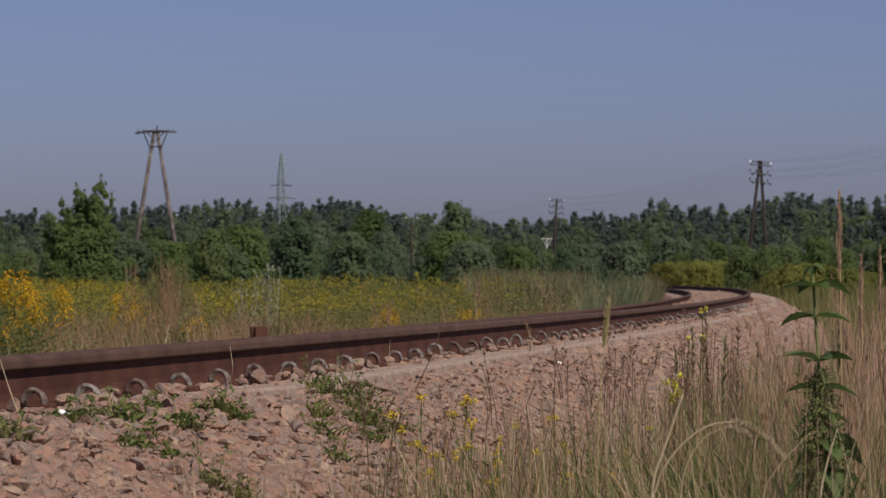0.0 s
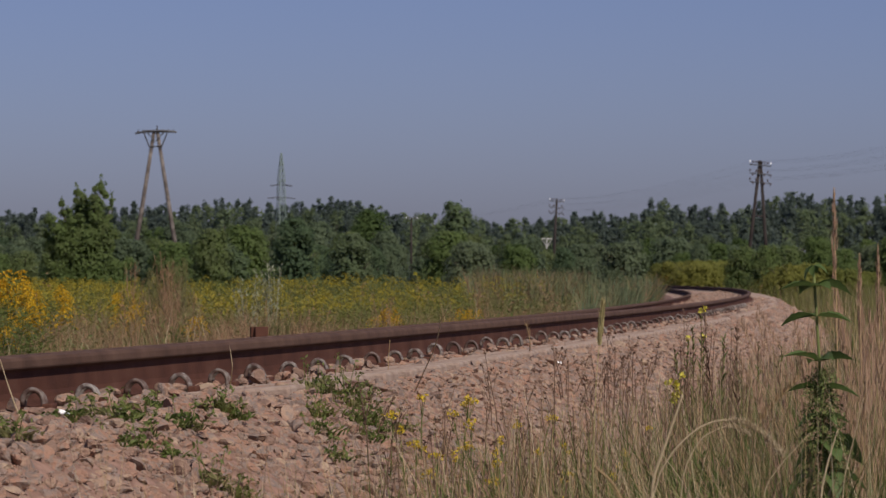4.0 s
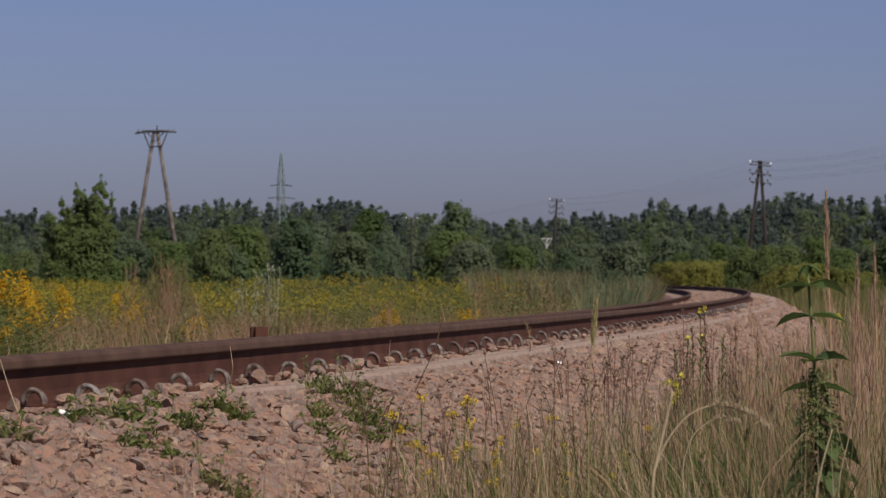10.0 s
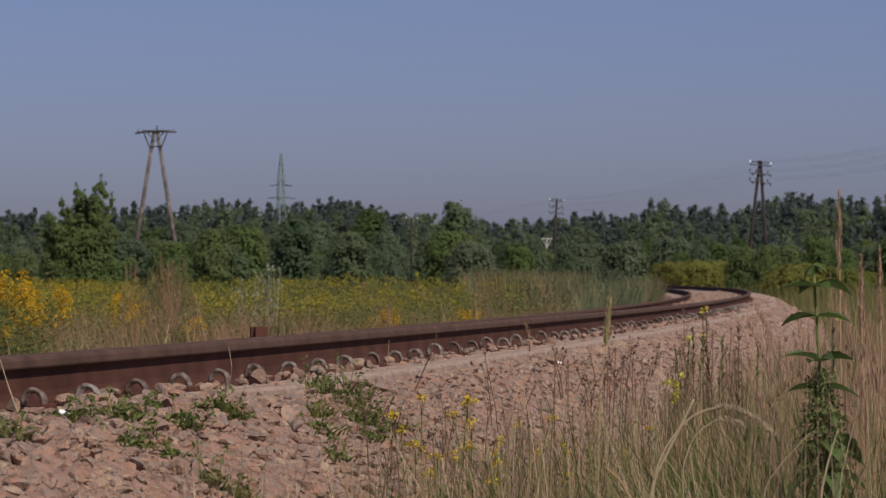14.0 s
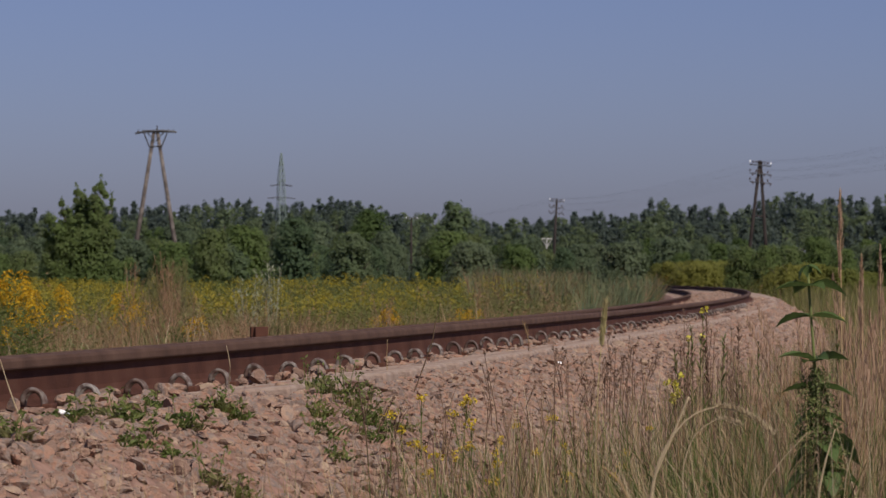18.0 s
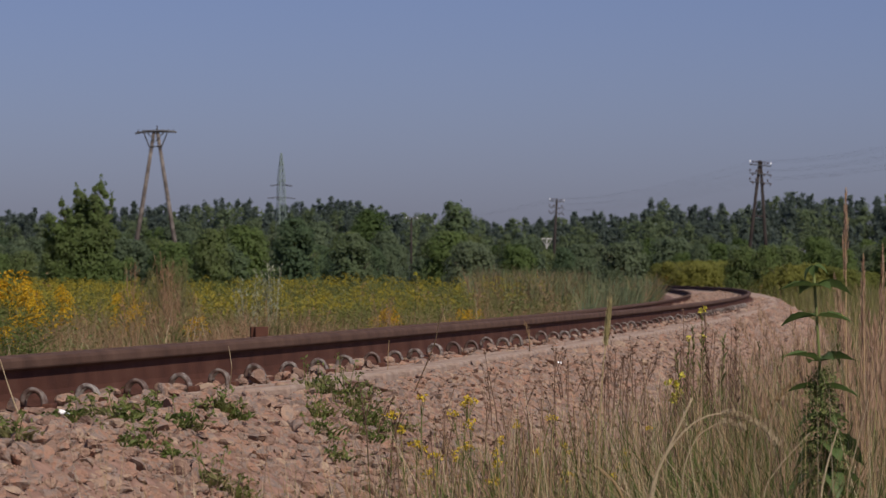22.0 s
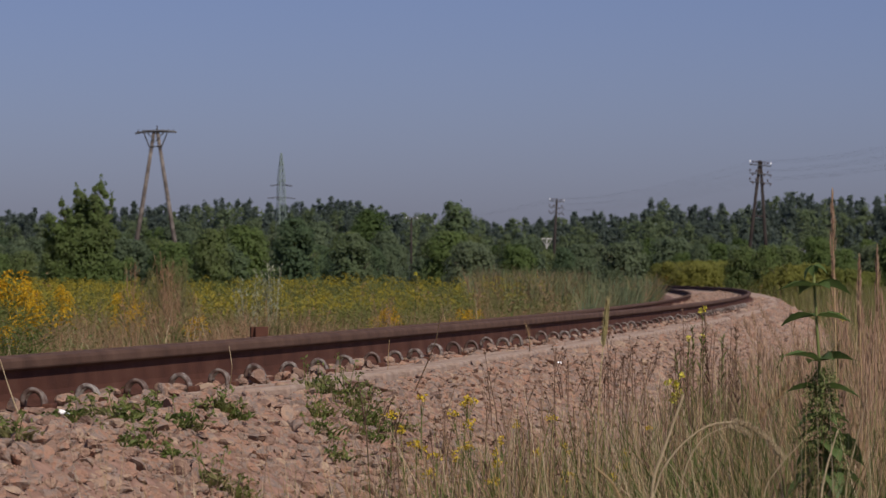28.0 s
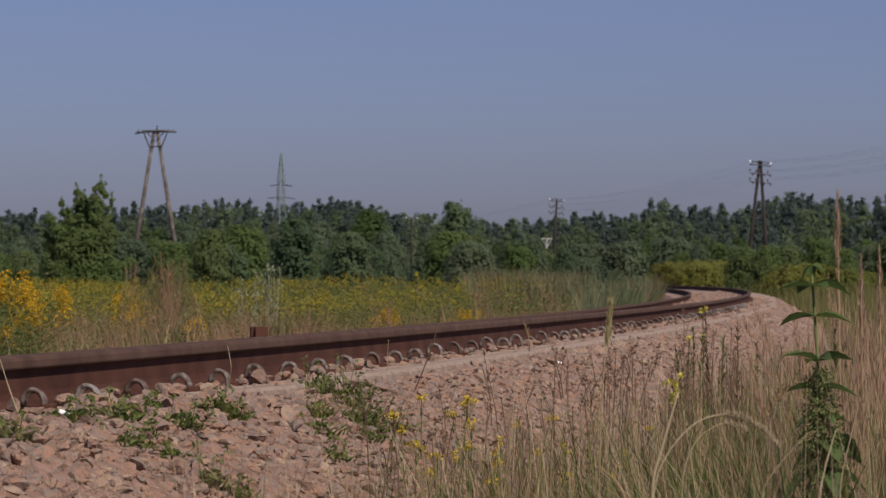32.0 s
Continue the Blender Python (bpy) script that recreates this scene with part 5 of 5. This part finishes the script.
def dead_weed(x, y, H, seed):
    """A brown dead stem with side twigs that end in small seed heads."""
    r = np.random.default_rng(seed)
    ob = thing("dead_weed", "thin brown dead weed with small dry seed heads", "weed", "dead weeds on the ballast slope", at=pose(x, y, ground_at(x, y) - 0.02))
    g = Heap()
    lean = r.normal(0, 0.035, 2)
    top = np.array([lean[0], lean[1], H])
    g.add(*tube([(0, 0, 0), top * (0.3, 0.3, 0.5), top], 0.0030, 5, 0.0018))
    tips = [top]
    for k in range(r.integers(2, 5)):
        t, a = r.uniform(0.5, 0.92), r.uniform(0, 6.3)
        b = top * t
        e = b + np.array([math.cos(a) * 0.04, math.sin(a) * 0.04, r.uniform(0.05, 0.12)])
        g.add(*tube([b, e], 0.0014, 4, 0.001))
        tips.append(e)
    part("stem", g.mesh("stem", [M_BROWN]), ob)
    sway(ob, 0.35, r.uniform(-0.3, 0.3))
    for q in tips:
        part("seed_head", np_mesh("seed_head", *cards(q + r.normal(0, 0.004, (6, 3)), 0.0095, r, 1.2), [M_BROWN]), ob)["kind"] = "stuff"


r1_ = np.random.default_rng(31)
Pd, ud = bank_points(2200, 9.3, 19, r1_, 0.85, 1.65)
for i in range(min(105, len(Pd))):
    if Pd[i][0] / Pd[i][1] > -0.0241:
        dead_weed(float(Pd[i][0]), float(Pd[i][1]), float(r1_.uniform(0.14, 0.42) * (0.75 + 0.5 * (ud[i] - 0.8))), 400 + i)


Pd, ud = bank_points(4000, 12.5, 20, r1_, 1.15, 2.0, 0.0679, 0.1080)
for i in range(min(70, len(Pd))):
    dead_weed(float(Pd[i][0]), float(Pd[i][1]), float(r1_.uniform(0.4, 0.72)), 900 + i)


def ragwort(x, y, H, heads, seed, label="yellow-flowered ragwort on the ballast slope"):
    r = np.random.default_rng(seed)
    ob = thing("ragwort", label, "flower", "yellow flowers beside the track", at=pose(x, y, ground_at(x, y) - 0.02))
    g, f = Heap(), Heap()
    lean = r.normal(0, 0.03, 2)
    top = np.array([lean[0], lean[1], H - 0.03])
    g.add(*tube([(0, 0, 0), top * (0.4, 0.4, 0.5), top], 0.003, 5, 0.002))
    for k in range(10):
        a = 2.4 * k
        b = top * (0.15 + 0.07 * k)
        f.add(*blades([b], 0.03, 0.012, a, 0.06, 1.2, (0, 0.5, 1)))
    tips = []
    for k in range(heads):
        a, d = 2.4 * k, 0.012 * math.sqrt(k)
        e = top + np.array([d * math.cos(a), d * math.sin(a), 0.03 - 0.3 * d + r.normal(0, 0.006)])
        g.add(*tube([top - (0, 0, 0.05), e], 0.001, 4))
        tips.append(e)
    part("stem", g.mesh("stem", [M_HERB]), ob)
    part("leaves", f.mesh("leaves", [M_HERB]), ob)["kind"] = "stuff"
    sway(ob, 0.35, r.uniform(-0.3, 0.3))
    for e in tips:
        part("flower", np_mesh("flower", *cards(e + r.normal(0, 0.0055, (9, 3)), 0.0105, r, 1.2), [M_YELLOW]), ob)


for i, (x, y, H, n) in enumerate(((0.070, 12.6, 0.30, 9), (0.075, 12.7, 0.24, 5), (-0.090, 11.0, 0.30, 6), (-0.025, 11.0, 0.30, 5), (0.090, 11.6, 0.30, 5), (0.147, 11.5, 0.30, 4), (0.335, 12.4, 0.30, 4), (0.47, 12.4, 0.28, 5), (0.118, 11.0, 0.30, 4),
                                  (0.455, 13.9, 0.28, 5), (0.91, 15.3, 0.30, 4), (0.78, 14.2, 0.28, 4), (-0.18, 11.5, 0.26, 5), (-0.08, 12.3, 0.26, 4), (0.50, 13.3, 0.28, 4), (0.20, 11.9, 0.3, 3), (0.62, 13.0, 0.28, 3), (-0.13, 11.6, 0.22, 3), (0.53, 12.1, 0.24, 4), (0.90, 12.3, 0.36, 4), (-0.05, 10.8, 0.26, 5), (0.03, 11.3, 0.28, 4), (0.10, 12.2, 0.30, 5), (0.40, 11.8, 0.26, 4), (0.44, 11.5, 0.24, 5), (0.33, 13.2, 0.28, 4), (0.25, 12.6, 0.26, 3), (0.72, 13.6, 0.28, 4), (0.86, 13.0, 0.3, 4))):
    ragwort(x, y, H, n, 500 + i)


def primrose(x, y, H, seed, bloom, petal=0.020, broad=0.009):
    """An upright leafy spike, with flowers near its top where bloom is set."""
    r = np.random.default_rng(seed)
    ob = thing("evening_primrose", "upright leafy evening primrose" + (" with yellow flowers at its top" if bloom else " gone to seed"), "weed", "upright weeds on the bank", at=pose(x, y, ground_at(x, y) - 0.02))
    g = Heap()
    lean = r.normal(0, 0.04, 2)
    top = np.array([lean[0], lean[1], H])
    g.add(*tube([(0, 0, 0), top * (0.4, 0.4, 0.5), top], 0.004, 5, 0.002))
    part("stem", g.mesh("stem", [M_BROWN]), ob)
    f = Heap()
    n = int(60 * H / 0.6)
    t = np.sort(r.uniform(0.1, 1.0, n))
    a = r.uniform(0, 6.3, n)
    long = r.uniform(0.5, 1.3, n)
    f.add(*blades(top[None] * t[:, None], 0.085 * (1.35 - t) * long, broad, a, 0.055 * (1.3 - t) * long, 1.2, (0, 0.5, 1)))
    part("leaves", f.mesh("leaves", [M_GRASS if seed % 3 else M_BROWN]), ob)
    sway(ob, 0.3, r.uniform(-0.3, 0.3))
    for k in range(bloom):
        e = top * (1 - 0.03 * k) + r.normal(0, 0.012, 3)
        part("flower", np_mesh("flower", *cards(e + r.normal(0, 0.008, (12, 3)), petal, r, 1.1), [M_LEMON]), ob)


for i, (c, y, H, b) in enumerate(((0.0784, 20.7, 0.69, 2), (0.0712, 19.8, 0.47, 1), (0.0759, 20.8, 0.48, 1), (0.0705, 15.6, 0.60, 6), (0.0732, 15.8, 0.55, 3), (0.0799, 15.0, 0.92, 0), (0.0869, 16.5, 0.95, 0), (0.0772, 18.0, 0.78, 0), (0.0742, 18.6, 0.66, 0),
                              (0.0846, 14.0, 0.75, 0), (0.0889, 14.8, 0.78, 0), (0.0973, 15.5, 1.0, 0), (0.0949, 14.2, 0.85, 0), (0.1030, 15.0, 1.05, 0), (0.0720, 17.0, 0.62, 0), (0.0821, 17.3, 0.7, 0), (0.0921, 17.5, 0.85, 0), (0.1163, 13.0, 1.25, 1), (0.1080, 14.0, 1.1, 0))):
    primrose(c * y, y, H, 600 + i, b)
primrose(-0.42, 50.0, 1.62, 640, 1, 0.05)
for i in range(26):
    y = r0.uniform(9.6, 12.0)
    primrose(y * r0.uniform(0.068, 0.118), y, r0.uniform(0.55, 0.9), 661 + 3 * i, 0, 0.02, 0.020)


def rosette(x, y, size, seed):
    """A low weed: narrow leaves that spread from one root."""
    r = np.random.default_rng(seed)
    ob = thing("low_weed", "low green leafy weed among the ballast stones", "weed", "weeds among the stones", at=pose(x, y, ground_at(x, y) + 0.002))
    n = 90
    P = r.normal(0, size * 0.36, (n, 3)) * (1, 1, 0)
    a = np.arctan2(P[:, 1], P[:, 0]) + r.normal(0, 0.6, n)
    g = Heap()
    g.add(*blades(P[:36], size * r.uniform(0.2, 0.5, 36), 0.009, a[:36], size * r.uniform(0.3, 0.8, 36), 1.5), 0)
    C = r.normal(0, size * 0.36, (64, 3)) * (1, 1, 0) + np.stack([np.zeros(64), np.zeros(64), size * r.uniform(0.05, 0.42, 64)], 1)
    g.add(*cards(C, 0.015, r, 1.7), 0)
    part("foliage", g.mesh("foliage", [(M_GRASS, M_OLIVE, M_FIELD, M_HERB)[seed % 4]]), ob)["kind"] = "stuff"
    for k in range(4):
        g = Heap()
        q = r.normal(0, size * 0.3, 3) * (1, 1, 0)
        e = q + (r.normal(0, 0.02), r.normal(0, 0.02), size * r.uniform(0.5, 0.9))
        g.add(*tube([q, e], 0.0018, 4, 0.001))
        g.add(*cards(e + r.normal(0, 0.008, (6, 3)), 0.010, r, 2.0))
        part("shoot", g.mesh("shoot", [M_HERB]), ob)["kind"] = "stuff"


for i, (x, y, k) in enumerate(((-1.11, 10.0, 0.085), (-1.043, 10.0, 0.09), (-0.97, 10.25, 0.10), (-0.95, 10.05, 0.085), (-0.81, 10.22, 0.095), (-0.78, 10.3, 0.07), (-0.726, 10.88, 0.10), (-0.68, 10.9, 0.08), (-0.409, 12.62, 0.17), (-0.47, 12.5, 0.14), (-0.36, 12.55, 0.15), (-0.33, 12.3, 0.13), (-0.25, 12.35, 0.12),
                               (-0.30, 12.48, 0.14), (-0.446, 11.9, 0.12), (-0.42, 11.6, 0.11), (-0.36, 11.3, 0.11), (-0.671, 9.7, 0.11), (-0.60, 9.75, 0.08), (-0.885, 9.56, 0.09), (-0.27, 12.04, 0.10), (-1.129, 8.84, 0.08), (-1.17, 8.9, 0.06), (-0.788, 9.74, 0.06), (-0.92, 10.9, 0.06), (-0.177, 12.62, 0.08), (-0.55, 9.5, 0.07), (-0.87, 9.85, 0.06))):
    rosette(x, y, k, 700 + i)


for i, (c, y, k) in enumerate(((0.0704, 11.5, 0.30), (0.0754, 11.2, 0.28), (0.0637, 11.0, 0.22), (0.0787, 10.6, 0.25), (0.0562, 11.4, 0.18), (0.0378, 11.6, 0.2), (0.0294, 11.8, 0.16), (0.0863, 10.8, 0.3), (0.0929, 10.0, 0.3), (0.1030, 9.6, 0.32), (0.0720, 12.6, 0.26))):
    rosette(c * y, y, k, 760 + i)


def scrap(x, y, size, seed):
    """A crumpled scrap of white paper."""
    r = np.random.default_rng(seed)
    n = 5
    V = [((i / (n - 1) - 0.5) * size, (j / (n - 1) - 0.5) * size * 0.6, r.normal(0, size * 0.10) + size * 0.25) for i in range(n) for j in range(n)]
    T = [t for i in range(n - 1) for j in range(n - 1) for t in ((i * n + j, i * n + n + j, i * n + n + j + 1), (i * n + j, i * n + n + j + 1, i * n + j + 1))]
    low = [(x_, y_, z_ - 0.003) for x_, y_, z_ in V]
    ob = new("paper_scrap", np_mesh("paper_scrap", V + low, T + [(a + n * n, c + n * n, b + n * n) for a, b, c in T], [M_WHITE]))
    ob.matrix_basis = pose(x, y, ground_at(x, y) + 0.026, 40, 0, 20)
    tagged(ob, "crumpled white scrap of paper among the stones", "litter", "scraps of litter")


scrap(-1.12, 10.0, 0.030, 1)
scrap(0.62, 18.2, 0.032, 2)
scrap(-0.99, 11.2, 0.012, 3)

# ---- wind ----
# lean of the plants, every half second, in thousandths of a radian
STALK = [1, 3, 9, 3, -3, 8, 2, 5, -7, -20, -31, -43, -29, 12, 12, 5, -14, -19, -21, -26, -20, -2, -2, -5, 11, -5, 11, -3, 0, -5, -2, 1, 4, 7, 9, -1, 2, 5, 20, 3, -9, -4, 1, -21, 11, -8, -4, -1, -15, -38, -3, -4, -2, -1, 1, 2, -10, -5, 1, -1, 0, 9, -2, -1, -2]
NETTLE = [1, 0, 0, 3, 2, 4, 0, 3, 3, 4, 4, 5, 0, -6, -18, -33, -34, -26, -36, -25, -7, -5, -9, 1, 5, 2, -3, 3, 3, 2, -1, -2, -4, -6, -2, 7, -7, 3, -7, 13, 3, 9, 5, 0, 3, 3, 0, 1, -4, -10, 1, -7, -4, 1, 3, 7, 3, 2, -2, 2, 3, 3, -6, -5, 0]
FAR = [6, 6, 6, 1, -1, 4, 2, 9, 4, 0, -4, -8, 12, 13, 7, 2, 1, -1, -8, -4, 6, 6, 4, 2, -2, -8, -1, -1, -1, -7, -6, -4, -3, -2, -4, -1, -11, -5, -2, -10, -13, -13, -1, -1, -1, -5, -4, -5, -10, 1, 6, 1, 1, 1, 1, 1, 1, 2, 1, 2, -1, -5, 1, -2, -5]
ARCH = [(0, 0), (2, 0), (3.5, 5), (5, 60), (6, 90), (7, 150), (8, 185), (9, 195), (10.5, 175), (13, 150), (16, 155), (19, 160), (21, 125), (23, 55), (25, 30), (28, 0), (30, 25), (32, 80)]
BLADE = [(0, 0), (2, -25), (3.5, 0), (6, 0), (7, -30), (8, -110), (9, -130), (10, -70), (11, 40), (13, 90), (16, 60), (19, 35), (21, 50), (23, 85), (25, 40), (28, 5), (30, -20), (32, -35)]


def wind_at(t, wind, lag):
    t = min(max(t - lag, 0), 32)
    i = min(int(t * 2), 63)
    f = t * 2 - i

    def of(v):
        return v[i] * (1 - f) + v[i + 1] * f
    if wind == "stalk":
        return of(STALK)
    if wind == "nettle":
        return of(NETTLE)
    if wind == "far":
        return of(FAR) * 8
    if wind in ("arch", "blade"):
        rows = ARCH if wind == "arch" else BLADE
        return float(np.interp(t, [q[0] for q in rows], [q[1] for q in rows])) * (-1 if wind == "arch" else 1)
    return 0.5 * of(STALK) + 0.6 * of(NETTLE)


def motions():
    for k, (ob, base, gain, lag, wind, hinge) in enumerate(SWAYING):
        to, back = Matrix.Translation(hinge), Matrix.Translation(-hinge)
        step = 0.5
        rows = []
        for i in range(65):
            t = i * step
            a = gain * wind_at(t, wind, lag) / 1000
            if wind == "mid":
                a += 0.006 * math.sin(2.1 * t + k) + 0.004 * math.sin(4.3 * t + 2 * k)
            b = 0.3 * a + 0.003 * math.sin(1.7 * t + k * 1.3)
            rows.append((t, base @ to @ pose(0, 0, 0, math.degrees(b), math.degrees(a), 0) @ back))
        walk(ob, rows)


motions()
